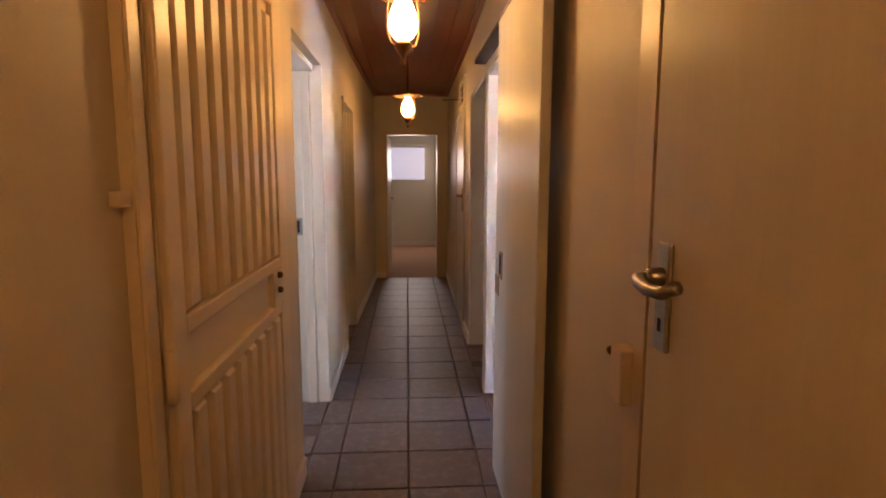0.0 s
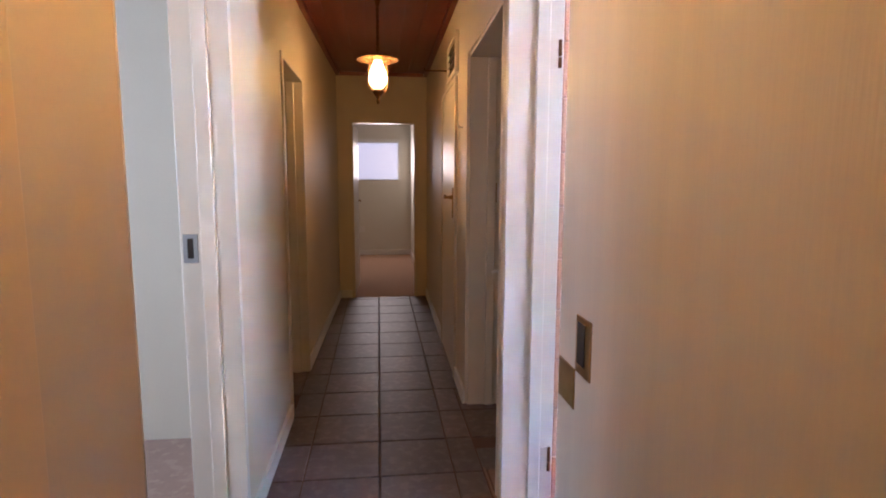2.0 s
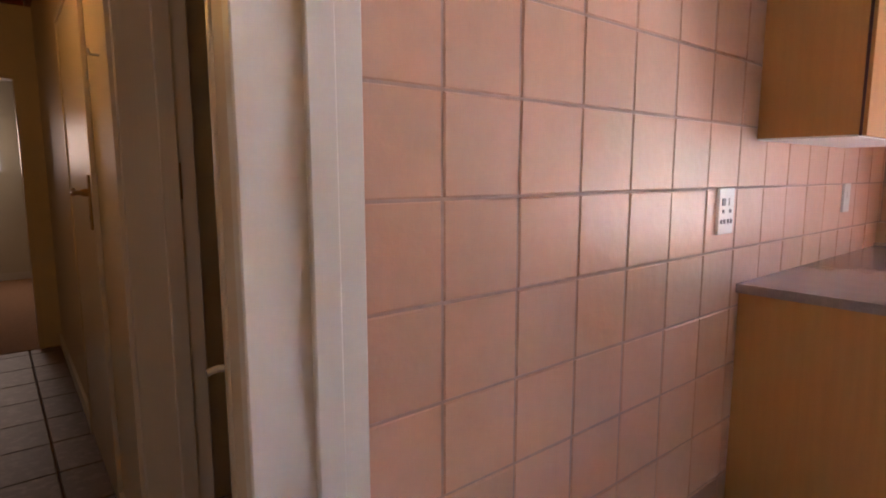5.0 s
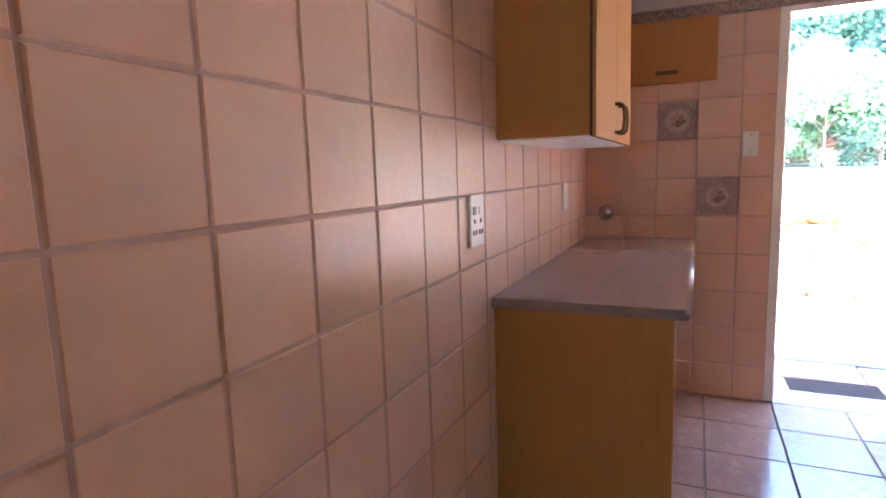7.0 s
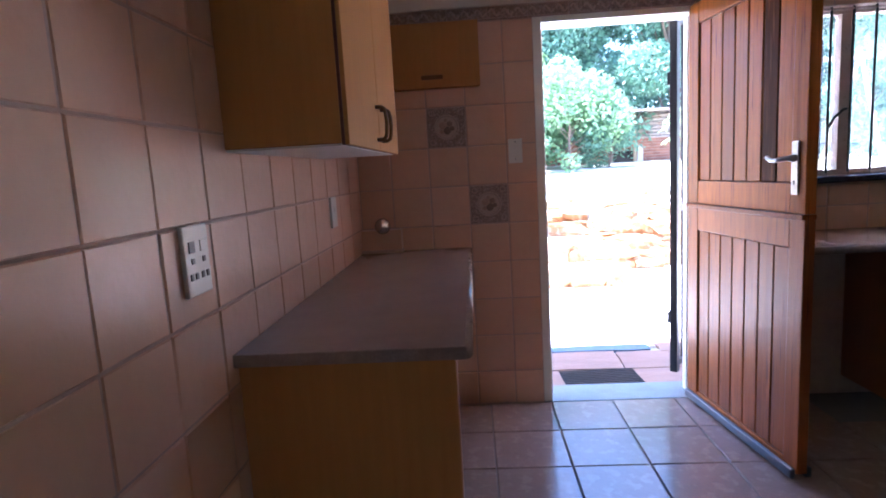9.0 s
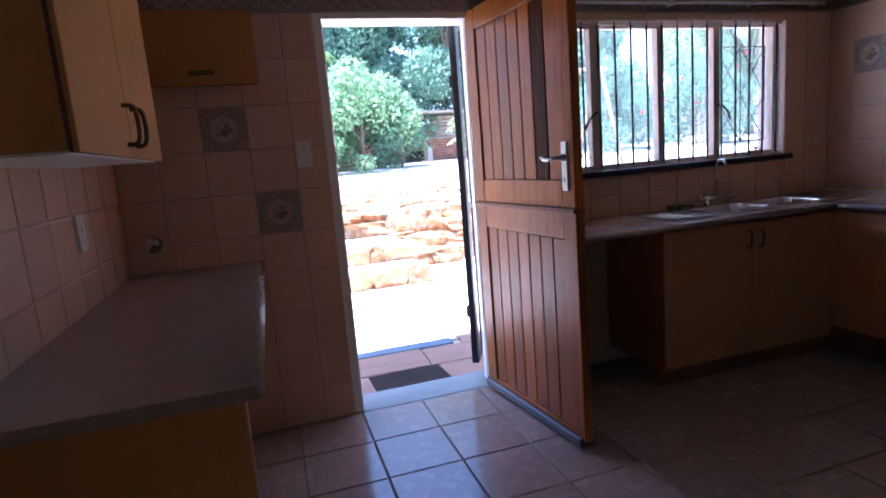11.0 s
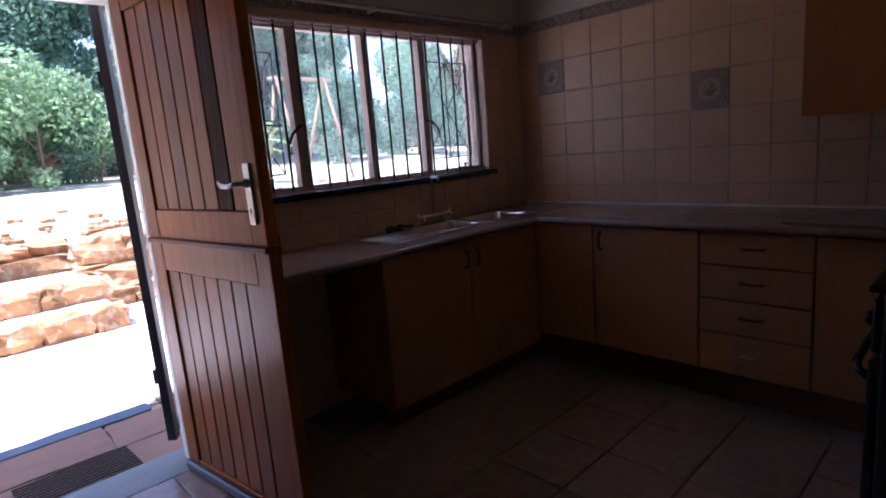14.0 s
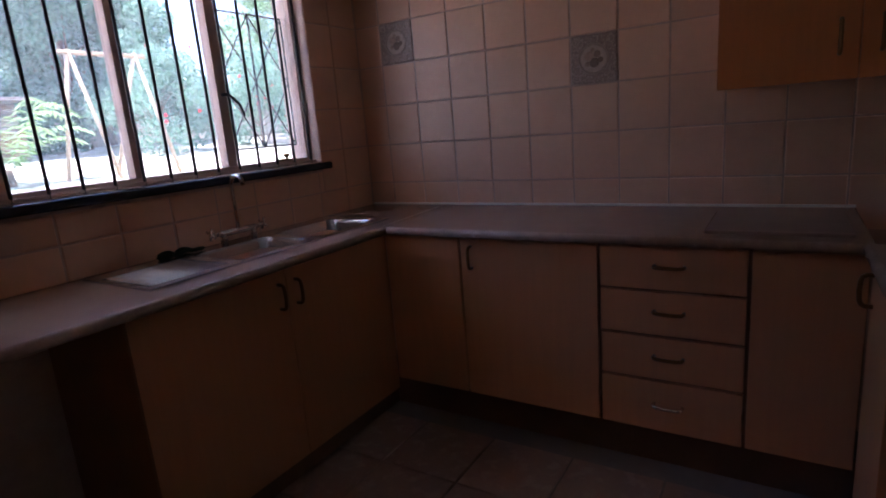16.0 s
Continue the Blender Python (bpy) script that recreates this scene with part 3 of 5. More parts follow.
# painted flush door standing open along the east wall
door_near = thing("open_flush_door", XR - 0.03, 0.10, 0, "cream painted flush door standing open against wall", "door")
part("leaf", rounded(0.362, -0.14, 0.01, 0.402, 0.65, 2.03, 0.003), M_CREAM_DOOR, door_near)
lever_handle(door_near, 0.362, 0.597, 1.242, (-1, 0, 0), (0, -1, 0), 0.15)
for z in (0.25, 1.0, 1.8):
    bm = bmesh.new()
    tube(bm, [(0.415, -0.14, z - 0.05), (0.415, -0.14, z + 0.05)], 0.008, 10)
    box(bm, 0.407, -0.138, z - 0.05, XR - 0.0005, -0.130, z + 0.05)
    part("hinge", bm, M_BRASS, door_near)
jamb = bmesh.new()
for y0, y1, d in ((0.80, 0.871, 0.006), (0.875, 0.935, 0.019), (0.936, 0.985, 0.011)):
    box(jamb, XR - d, y0, 0, XR - 0.0005, y1, 2.06)
bmesh.ops.bevel(jamb, geom=jamb.edges[:], offset=0.006, segments=2, affect="EDGES")
structure("trim_gate_frame", jamb, M_STEEL_CREAM, "cream painted steel gate frame on corridor wall", "door frame")
keep = thing("gate_keep", XR - 0.03, 0.96, 0.98, "cream painted steel gate keep with brass bolt", "keep")
part("keep_box", rounded(XR - 0.044, 0.925, 0.915, XR - 0.0115, 0.985, 1.03, 0.004), M_STEEL_CREAM, keep)
part("keep_bolt", tube(bmesh.new(), [(XR - 0.04, 0.984, 1.012), (XR - 0.04, 0.996, 1.012)], 0.009, 12), M_BRONZE, keep, "tarnished brass bolt", True)

# sliding door hung outside the kitchen opening
slide = thing("sliding_door", XR - 0.05, 1.98, 0, "cream painted sliding door leaf on black overhead track", "door")
part("leaf", rounded(XR - 0.075, 1.535, 0.012, XR - 0.042, 2.33, 2.03, 0.003), M_SLIDE, slide)
for nm, ya, yb, za, zb in (("flush_pull", 2.145, 2.222, 0.945, 1.06), ("edge_pull", 2.225, 2.318, 0.86, 0.945)):
    pl = part("flush_pull", rounded(XR - 0.078, ya, za, XR - 0.073, yb, zb, 0.002), M_BRASS, slide, "worn brass flush pull")
    if nm == "flush_pull":
        part("recess", rounded(XR - 0.0795, ya + 0.026, za + 0.02, XR - 0.0775, yb - 0.012, zb - 0.012, 0.0006), M_SHADOW, pl, "finger recess drawn by a shade-dark patch")
bm = bmesh.new()
box(bm, XR - 0.064, 1.45, 2.033, XR - 0.0005, 3.27, 2.039)
box(bm, XR - 0.064, 1.45, 2.039, XR - 0.058, 3.27, 2.056)
part("track", bm, M_DARK, slide, "black steel sliding track")

# frames' small ironmongery
def plate_thing(name, x0, y0, z0, x1, y1, z1, label, mat=M_BRASS, hole=None):
    t = solid(name, rounded(x0, y0, z0, x1, y1, z1, min(abs(x1 - x0), abs(y1 - y0)) * 0.3), mat, label, "strike plate")
    if hole:
        part("slot", rounded(*hole, 0.0008), M_SHADOW, t, "latch slot drawn by a shade-dark patch")
    return t


plate_thing("strike_plate", XL - 0.18, L1[1] - 0.0385, 1.03, XL - 0.13, L1[1] - 0.0345, 1.13, "pale grey strike plate on white door frame", M_ALU, (XL - 0.165, L1[1] - 0.040, 1.045, XL - 0.145, L1[1] - 0.038, 1.115))
plate_thing("strike_plate", XR + 0.15, R2[1] - 0.0235, 1.19, XR + 0.20, R2[1] - 0.0195, 1.30, "brass strike plate on washroom door frame", M_BRASS, (XR + 0.16, R2[1] - 0.025, 1.205, XR + 0.19, R2[1] - 0.023, 1.285))
cat = thing("door_catch", XR + 0.03, 3.36, 0.95, "small white plastic catch on door frame", "catch")
part("catch_body", rounded(XR + 0.018, 3.352, 0.932, XR + 0.05, 3.372, 0.972, 0.004), M_PLASTIC, cat)
bm = bmesh.new()
tube(bm, [(XR + 0.024, 3.362, 0.95), (XR + 0.004, 3.366, 0.952), (XR - 0.012, 3.366, 0.948)], 0.006, 8)
part("catch_bolt", bm, M_PLASTIC, cat)

for z in (0.2, 1.78):
    hg = thing("frame_hinge", XK - 0.012, R1[1] - 0.033, z, "rusty painted hinge still fixed to door frame", "hinge", "old frame hinges")
    bm = bmesh.new()
    tube(bm, [(XK - 0.012, R1[1] - 0.036, z - 0.05), (XK - 0.012, R1[1] - 0.036, z - 0.012)], 0.007, 10)
    tube(bm, [(XK - 0.012, R1[1] - 0.036, z - 0.008), (XK - 0.012, R1[1] - 0.036, z + 0.05)], 0.007, 10)
    part("knuckle", bm, M_BRONZE, hg, smooth=True)
    part("hinge_plate", rounded(XK - 0.045, R1[1] - 0.0335, z - 0.05, XK - 0.013, R1[1] - 0.0295, z + 0.05, 0.001), M_WHITE, hg)

# closed cupboard door with lever, vent above
cup = thing("cupboard_door", XR, 5.15, 0, "cream painted closed cupboard door with lever handle", "door")
part("leaf", rounded(XR - 0.012, 4.76, 0.012, XR - 0.0005, 5.54, 1.93, 0.003), M_CREAM_DOOR, cup)
for y0, y1, z0, z1 in ((4.725, 4.757, 0, 1.96), (5.543, 5.575, 0, 1.96), (4.757, 5.543, 1.933, 1.96)):
    part("architrave", rounded(XR - 0.018, y0, z0, XR - 0.0005, y1, z1, 0.003), M_CREAM_DOOR, cup)
lever_handle(cup, XR - 0.012, 4.83, 1.20, (-1, 0, 0), (0, 1, 0), 0.2, mat=M_BRASS)
vent = thing("wall_vent", XR, 4.9, 2.05, "dark recessed wall vent with cream timber frame", "vent")
part("backing", rounded(XR - 0.006, 4.70, 2.0, XR - 0.0005, 5.12, 2.19, 0.001), M_SHADOW, vent, "dark sheet for the shade inside the vent")
for y0, y1, z0, z1 in ((4.67, 4.70, 1.97, 2.22), (5.12, 5.15, 1.97, 2.22), (4.70, 5.12, 1.97, 2.0), (4.70, 5.12, 2.19, 2.22)):
    part("frame", rounded(XR - 0.025, y0, z0, XR - 0.0005, y1, z1, 0.003), M_CREAM_DOOR, vent)
for k in range(4):
    part("slat", rounded(XR - 0.018, 4.70, 2.02 + k * 0.045, XR - 0.006, 5.12, 2.026 + k * 0.045, 0.001), M_BRONZE, vent)
hook = solid("wall_hook", tube(bmesh.new(), [(XR, 5.35, 2.10), (XR - 0.05, 5.34, 2.10), (XR - 0.16, 5.33, 2.095), (XR - 0.17, 5.33, 2.11)], 0.006, 8), M_BRONZE, "thin bronze wall bracket on cream wall", "hook")
for ob in (cup, vent, hook):
    skew(ob)
hook2 = solid("wall_hook", tube(bmesh.new(), [(XR, 4.45, 1.62), (XR - 0.025, 4.45, 1.62), (XR - 0.03, 4.45, 1.635)], 0.004, 8), M_WHITE, "small painted wall hook on cream wall", "hook")
skew(hook2)

# end room: open door leaf, blind, socket
enddoor = thing("end_room_door", ENDDOOR[0], YEND + 0.13, 0, "cream door leaf standing open into end room", "door")
em = Matrix.Translation((ENDDOOR[0] + 0.03, YEND + 0.125, 0)) @ Euler((0, 0, radians(88))).to_matrix().to_4x4()
part("leaf", rounded(0, 0, 0.012, 0.70, 0.04, 1.90, 0.003, em), M_CREAM_DOOR, enddoor)
lever_handle(enddoor, ENDDOOR[0] + 0.03, YEND + 0.125 + 0.62, 1.05, (1, 0, 0), (0, -1, 0), 0.18, mat=M_BRASS)
blind = thing("roller_blind", -0.05, 10.83, 1.3, "pale translucent blind glowing with daylight", "blind")
for k in range(15):
    part("slat", rounded(-0.47, 10.826 - 0.004 * (k % 2), 1.305 + k * 0.0405, 0.35, 10.834, 1.344 + k * 0.0405, 0.002), M_BLIND, blind)
part("head_rail", rounded(-0.49, 10.79, 1.915, 0.37, 10.845, 1.98, 0.006), M_WHITE, blind)
part("bottom_rail", rounded(-0.48, 10.815, 1.285, 0.36, 10.84, 1.304, 0.004), M_WHITE, blind)
sk = thing("wall_socket", -0.3, 10.84, 0.45, "white plastic wall socket in end room", "socket")
part("face_plate", rounded(-0.36, 10.832, 0.40, -0.22, 10.8495, 0.50, 0.003), M_PLASTIC, sk)
bm = bmesh.new()
box(bm, -1.8, 10.836, 0.004, 0.57, 10.8495, 0.09)
box(bm, 0.556, YEND + 0.11, 0.004, 0.5695, 10.836, 0.09)
structure("baseboard_end_room", bm, M_WHITE, "white skirting of the end room", "skirting")

# ---------------- kitchen things ----------------


def bow_handle(parent, p, face, along, span=0.09, mat=None, label=""):
    f, a, o = Vector(face), Vector(along), Vector(p)
    bm = bmesh.new()
    pts = [(-0.5, 0), (-0.5, 0.018), (-0.44, 0.027), (-0.3, 0.031), (0, 0.033), (0.3, 0.031), (0.44, 0.027), (0.5, 0.018), (0.5, 0)]
    tube(bm, [o + a * (s * span) + f * d for s, d in pts], 0.0065, 8)
    return part("handle", bm, mat or M_BRONZE, parent, label, True)


# north run
npanel = solid("end_panel", rounded(2.225, 2.749, 0.0, 2.243, YN - 0.012, 0.853, 0.001), M_GOLD, "golden maple laminate end panel under worktop", "panel")
part("front_edging", rounded(2.2255, 2.7465, 0.0, 2.2425, 2.7488, 0.852, 0.0005), M_MAPLE_PALE, npanel, "pale edge strip")
nrail = solid("wall_batten", rounded(2.245, YN - 0.035, 0.80, XE - 0.012, YN - 0.012, 0.853, 0.002), M_MAPLE, "maple wall batten carrying the worktop", "batten")


def worktop(name, x0, y0, x1, y1, side, label):
    """A postformed slab; side is the edge with the rolled nosing."""
    t = thing(name, (x0 + x1) / 2, (y0 + y1) / 2, 0.855, label, "worktop")
    part("slab", rounded(x0, y0, 0.856, x1, y1, 0.89, 0.004), M_TOP, t)
    r, zc = 0.017, 0.873
    bm = bmesh.new()
    if side == "-y":
        tube(bm, [(x0, y0, zc), (x1, y0, zc)], r, 14)
    elif side == "+y":
        tube(bm, [(x0, y1, zc), (x1, y1, zc)], r, 14)
    elif side == "-x":
        tube(bm, [(x0, y0, zc), (x0, y1, zc)], r, 14)
    else:
        tube(bm, [(x1, y0, zc), (x1, y1, zc)], r, 14)
    part("nosing", bm, M_TOP_EDGE, t, "rolled worktop edge", True)
    return t


wt = worktop("worktop", 2.205, 2.722, XE - 0.010, YN - 0.011, "-y", "grey-brown laminate worktop against pink tiled wall")
part("end_strip", rounded(2.201, 2.722, 0.857, 2.2055, YN - 0.011, 0.889, 0.001), M_TOP_EDGE, wt, "worn end strip")

wcab = thing("wall_cabinet", 2.7, 3.15, 1.38, "maple laminate wall cabinet with dark red door edging", "cabinet", "wall cabinets")
part("body", rounded(2.285, 2.998, 1.384, 3.19, YN - 0.011, 2.15, 0.002), M_GOLD, wcab)
part("underside", rounded(2.29, 3.0, 1.378, 3.185, YN - 0.012, 1.3835, 0.0008), M_WHITE, wcab, "white cabinet underside")
for a, b, h in ((2.285, 2.743, 2.70), (2.747, 3.19, 2.792)):
    d = part("door", rounded(a, 2.978, 1.38, b, 2.9895, 2.15, 0.002), M_GOLD, wcab, "golden maple cupboard door")
    part("edging", rounded(a, 2.9898, 1.38, b, 2.9978, 2.15, 0.0008), M_EDGE, d, "dark red edge")
    bow_handle(d, (h, 2.978, 1.462), (0, -1, 0), (0, 0, 1), 0.10)

db = thing("meter_box", XE, 2.85, 1.88, "maple lidded meter box on tiled wall", "cabinet")
part("body", rounded(XE - 0.05, 2.625, 1.725, XE - 0.011, 3.09, 2.04, 0.002), M_GOLD, db)
lid = part("lid", rounded(XE - 0.064, 2.622, 1.722, XE - 0.051, 3.093, 2.043, 0.002), M_GOLD, db)
part("finger_pull", rounded(XE - 0.070, 2.81, 1.765, XE - 0.0635, 2.92, 1.787, 0.002), M_BRONZE, lid, "bronze finger pull")


def switch_plate(name, centre, face, w, h, label, parts):
    c, f = Vector(centre), Vector(face)
    a = Vector((0, 0, 1)).cross(f)
    m = Matrix.Translation(c) @ Matrix((a, Vector((0, 0, 1)), f)).transposed().to_4x4()
    t = thing(name, *c, label, "socket" if "socket" in name else "switch")
    part("face_plate", rounded(-w / 2, -h / 2, 0, w / 2, h / 2, 0.011, 0.003, m), M_PLASTIC, t)
    for nm, x0, y0, x1, y1, mat in parts:
        part(nm, rounded(x0, y0, 0.0105, x1, y1, 0.0135, 0.001, m), mat, t)
    return t


switch_plate("wall_switch", (XE - 0.009, 2.455, 1.385), (-1, 0, 0), 0.072, 0.125, "white plastic light switch on pink tiles", [("rocker", -0.008, 0.012, 0.008, 0.034, M_PLASTIC), ("screw", -0.003, -0.045, 0.003, -0.039, M_PLASTIC_DK), ("screw", -0.003, 0.043, 0.003, 0.049, M_PLASTIC_DK)])
switch_plate("wall_switch", (3.28, YN - 0.009, 1.155), (0, -1, 0), 0.085, 0.13, "white blank plate on pink tiles above worktop", [("rocker", -0.008, 0.0, 0.008, 0.03, M_PLASTIC)])
holes = []
for sx in (-1, 1):
    holes += [("rocker", sx * 0.024 - 0.012, 0.018, sx * 0.024 + 0.012, 0.042, M_PLASTIC_DK if sx < 0 else M_PLASTIC),
              ("pin_hole", sx * 0.024 - 0.006, -0.006, sx * 0.024 + 0.006, 0.006, M_PLASTIC_DK),
              ("pin_hole", sx * 0.024 - 0.016, -0.04, sx * 0.024 - 0.005, -0.026, M_PLASTIC_DK),
              ("pin_hole", sx * 0.024 + 0.005, -0.04, sx * 0.024 + 0.016, -0.026, M_PLASTIC_DK)]
switch_plate("wall_socket", (2.075, YN - 0.009, 1.145), (0, -1, 0), 0.105, 0.15, "white double plug socket on pink tiles", holes)

boxing = thing("pipe_boxing", XE - 0.05, 3.19, 0.89, "tiled pipe boxing with tap in worktop corner", "boxing")
part("tile_face", rounded(XE - 0.075, 3.075, 0.905, XE - 0.012, YN - 0.012, 1.01, 0.003), M_TILE, boxing)
part("base_strip", rounded(XE - 0.10, 3.07, 0.891, XE - 0.012, YN - 0.012, 0.904, 0.002), M_TGROUT, boxing, "dark base strip")
bm = turned([(0.0, 0.0), (0.036, 0.0), (0.042, 0.01), (0.03, 0.022), (0.0, 0.026)], 16)
bmesh.ops.transform(bm, matrix=Matrix.Translation((XE - 0.10, 3.165, 1.035)) @ Euler((0, radians(-90), 0)).to_matrix().to_4x4(), verts=bm.verts)
part("tap_wheel", bm, M_STEEL, boxing, "tarnished round tap wheel", True)
bm = bmesh.new()
tube(bm, [(XE - 0.012, 3.165, 1.035), (XE - 0.07, 3.165, 1.035), (XE - 0.105, 3.165, 1.035)], 0.011, 10)
tube(bm, [(XE - 0.07, 3.165, 1.035), (XE - 0.07, 3.165, 1.075)], 0.008, 10)
part("tap_body", bm, M_CHROME, boxing, "", True)

# stable door, open inwards, hung on the south jamb
HX, HY = XE + 0.015, 1.518
LEAF_ROT = Euler((0, 0, radians(186.6))).to_matrix().to_4x4()
LM = Matrix.Translation((HX, HY, 0)) @ LEAF_ROT      # local x along the leaf, local -y towards the room's north side
stable = thing("stable_door", HX, HY, 0, "varnished pine stable door standing open into kitchen", "door")
LW, LT = 0.87, 0.044


def half_leaf(nm, z0, z1, mat, top_rail, bottom_rail, label):
    leaf = part(nm, rounded(0.09, -0.030, z0 + 0.02, LW - 0.08, -0.014, z1 - 0.06, 0.001, LM), mat, stable, label)
    for a, b in ((0.0, 0.095), (LW - 0.085, LW)):
        part("stile", rounded(a, -LT, z0, b, 0, z1, 0.004, LM), mat, leaf)
    for a, b in ((z0, z0 + bottom_rail), (z1 - top_rail, z1)):
        part("rail", rounded(0.0955, -LT + 0.001, a, LW - 0.0855, -0.001, b, 0.004, LM), mat, leaf)
    n = 7
    w = (LW - 0.181) / n
    for k in range(n):
        a = 0.0955 + k * w
        part("board", rounded(a + 0.0015, -LT + 0.009, z0 + bottom_rail, a + w - 0.0015, -0.009, z1 - top_rail, 0.005, LM, 1), {5: M_PINE_DARK, 0: M_PINE_MID, 2: M_PINE_MID}.get(k, mat) if mat == M_PINE else mat, leaf)
    return leaf


upper = half_leaf("upper_leaf", 1.066, 2.045, M_PINE, 0.10, 0.115, "honey varnished upper leaf with tongue boards")
lower = half_leaf("lower_leaf", 0.03, 1.060, M_PINE_LOW, 0.13, 0.035, "sun-worn lower leaf with tongue boards")
part("ledge", rounded(0.0, -LT - 0.012, 1.044, LW, 0.004, 1.065, 0.004, LM), M_PINE, lower, "projecting meeting ledge")
part("weather_bar", rounded(0.01, 0.001, 0.008, LW - 0.01, 0.028, 0.05, 0.006, LM), M_BAR, lower, "dull grey aluminium weather bar")
part("weather_bar", rounded(0.01, -LT - 0.022, 0.010, LW - 0.005, -LT - 0.0005, 0.052, 0.007, LM), M_BAR, lower, "dull grey aluminium weather bar")
dirx = (LEAF_ROT @ Vector((-1, 0, 0)))
dirn = (LEAF_ROT @ Vector((0, -1, 0)))
hp = LM @ Vector((LW - 0.055, -LT, 1.275))
lever_handle(upper, hp.x, hp.y, hp.z, dirn, dirx, 0.20)
hp = LM @ Vector((LW - 0.055, 0, 1.275))
lever_handle(upper, hp.x, hp.y, hp.z, -dirn, dirx, 0.20)
for z in (0.25, 0.8, 1.25, 1.8):
    bm = bmesh.new()
    tube(bm, [LM @ Vector((-0.004, -LT / 2, z - 0.045)), LM @ Vector((-0.004, -LT / 2, z + 0.045))], 0.007, 10)
    part("hinge", bm, M_BRASS, stable, smooth=True)

# outer steel gate, folded away from the doorway
GM = Matrix.Translation((XE + 0.235, 1.55, 0)) @ Euler((0, 0, radians(-38))).to_matrix().to_4x4()
ogate = thing("outer_security_gate", XE + 0.225, 1.535, -0.1, "black steel security gate folded open outside doorway", "gate")
part("stile", rounded(-0.025, -0.02, 0.06, 0.025, 0.02, 2.07, 0.003, GM), M_DARK, ogate)
part("stile", rounded(0.71, -0.015, 0.06, 0.75, 0.015, 2.07, 0.003, GM), M_DARK, ogate)
for z in (0.08, 1.0, 2.03):
    part("rail", rounded(0.026, -0.012, z, 0.709, 0.012, z + 0.035, 0.002, GM), M_DARK, ogate)
for k in range(6):
    bm = bmesh.new()
    tube(bm, [GM @ Vector((0.12 + k * 0.1, 0, 0.10)), GM @ Vector((0.12 + k * 0.1, 0, 2.04))], 0.007, 8)
    part("bar", bm, M_DARK, ogate)
for z in (0.35, 1.7):
    part("hinge_lug", rounded(-0.024, 0.0205, z, 0.02, 0.035, z + 0.07, 0.003, GM), M_DARK, ogate)

# window: steel frame, mullions, panes, bars, lattice, handles, sill
wy0, wy1, wz0, wz1 = WIN
wx = XE + 0.075
window = thing("window_1", wx, 0.35, wz0, "steel framed kitchen window with burglar bars and lattices", "window")
tagged(window, kind="structure")
MULL = [(-0.13, -0.082), (0.300, 0.334), (0.742, 0.796)]
for y0, y1, z0, z1 in ((wy0, wy0 + 0.035, wz0, wz1), (wy1 - 0.035, wy1, wz0, wz1), (wy0 + 0.035, wy1 - 0.035, wz0, wz0 + 0.03), (wy0 + 0.035, wy1 - 0.035, wz1 - 0.03, wz1)):
    part("window_frame", rounded(wx - 0.02, y0, z0, wx + 0.025, y1, z1, 0.003), M_WINFRAME, window)
for y0, y1 in MULL:
    part("mullion", rounded(wx - 0.03, y0, wz0 + 0.031, wx + 0.025, y1, wz1 - 0.031, 0.003), M_WINFRAME, window)
cuts = [wy0 + 0.035] + [v for m in MULL for v in m] + [wy1 - 0.035]
for k in range(0, 8, 2):
    p = part("pane", rounded(wx + 0.004, cuts[k] + 0.001, wz0 + 0.031, wx + 0.008, cuts[k + 1] - 0.001, wz1 - 0.031, 0.0005), M_GLASS, window)
    p.visible_shadow = False
bx = XE + 0.022
bar_ys = [-0.555 + i * 0.109 for i in range(17)]
for y in bar_ys:
    bm = bmesh.new()
    tube(bm, [(bx, y, wz0 + 0.002), (bx, y, wz1 - 0.002)], 0.0065, 8)
    part("burglar_bar", bm, M_DARK, window, smooth=True)
part("bar_rail", rounded(bx - 0.006, wy0 + 0.01, wz0 + 0.004, bx + 0.006, wy1 - 0.01, wz0 + 0.016, 0.002), M_WINFRAME, window)
part("bar_rail", rounded(bx - 0.006, wy0 + 0.01, wz1 - 0.02, bx + 0.006, wy1 - 0.01, wz1 - 0.008, 0.002), M_WINFRAME, window)
for y0, y1 in ((wy0 + 0.05, -0.15), (0.85, wy1 - 0.05)):
    lx = wx + 0.03
    z0, z1 = wz0 + 0.10, wz1 - 0.14
    bm = bmesh.new()
    for z in (z0, z1):
        tube(bm, [(lx, y0, z), (lx, y1, z)], 0.005, 6)
    for f in (0.0, 0.5, 1.0):
        y = y0 + (y1 - y0) * f
        tube(bm, [(lx, y, z0), (lx, y, z1)], 0.005, 6)
    for f0 in (0.0, 0.5):
        ya, yb = y0 + (y1 - y0) * f0, y0 + (y1 - y0) * (f0 + 0.5)
        for a, b in ((ya, yb), (yb, ya)):
            tube(bm, [(lx, a, z0), (lx, b, (z0 + z1) / 2), (lx, a, z1)], 0.004, 6)
    part("lattice", bm, M_DARK, window, "thin black lattice grille")
for y, s in ((-0.106, -1), (0.77, 1)):
    bm = bmesh.new()
    tube(bm, [(wx - 0.03, y, 1.50), (wx - 0.05, y, 1.50), (wx - 0.055, y + s * 0.02, 1.495), (wx - 0.055, y + s * 0.06, 1.46), (wx - 0.05, y + s * 0.085, 1.41)], 0.007, 8)
    part("window_handle", bm, M_DARK, window, "black curved casement handle", True)
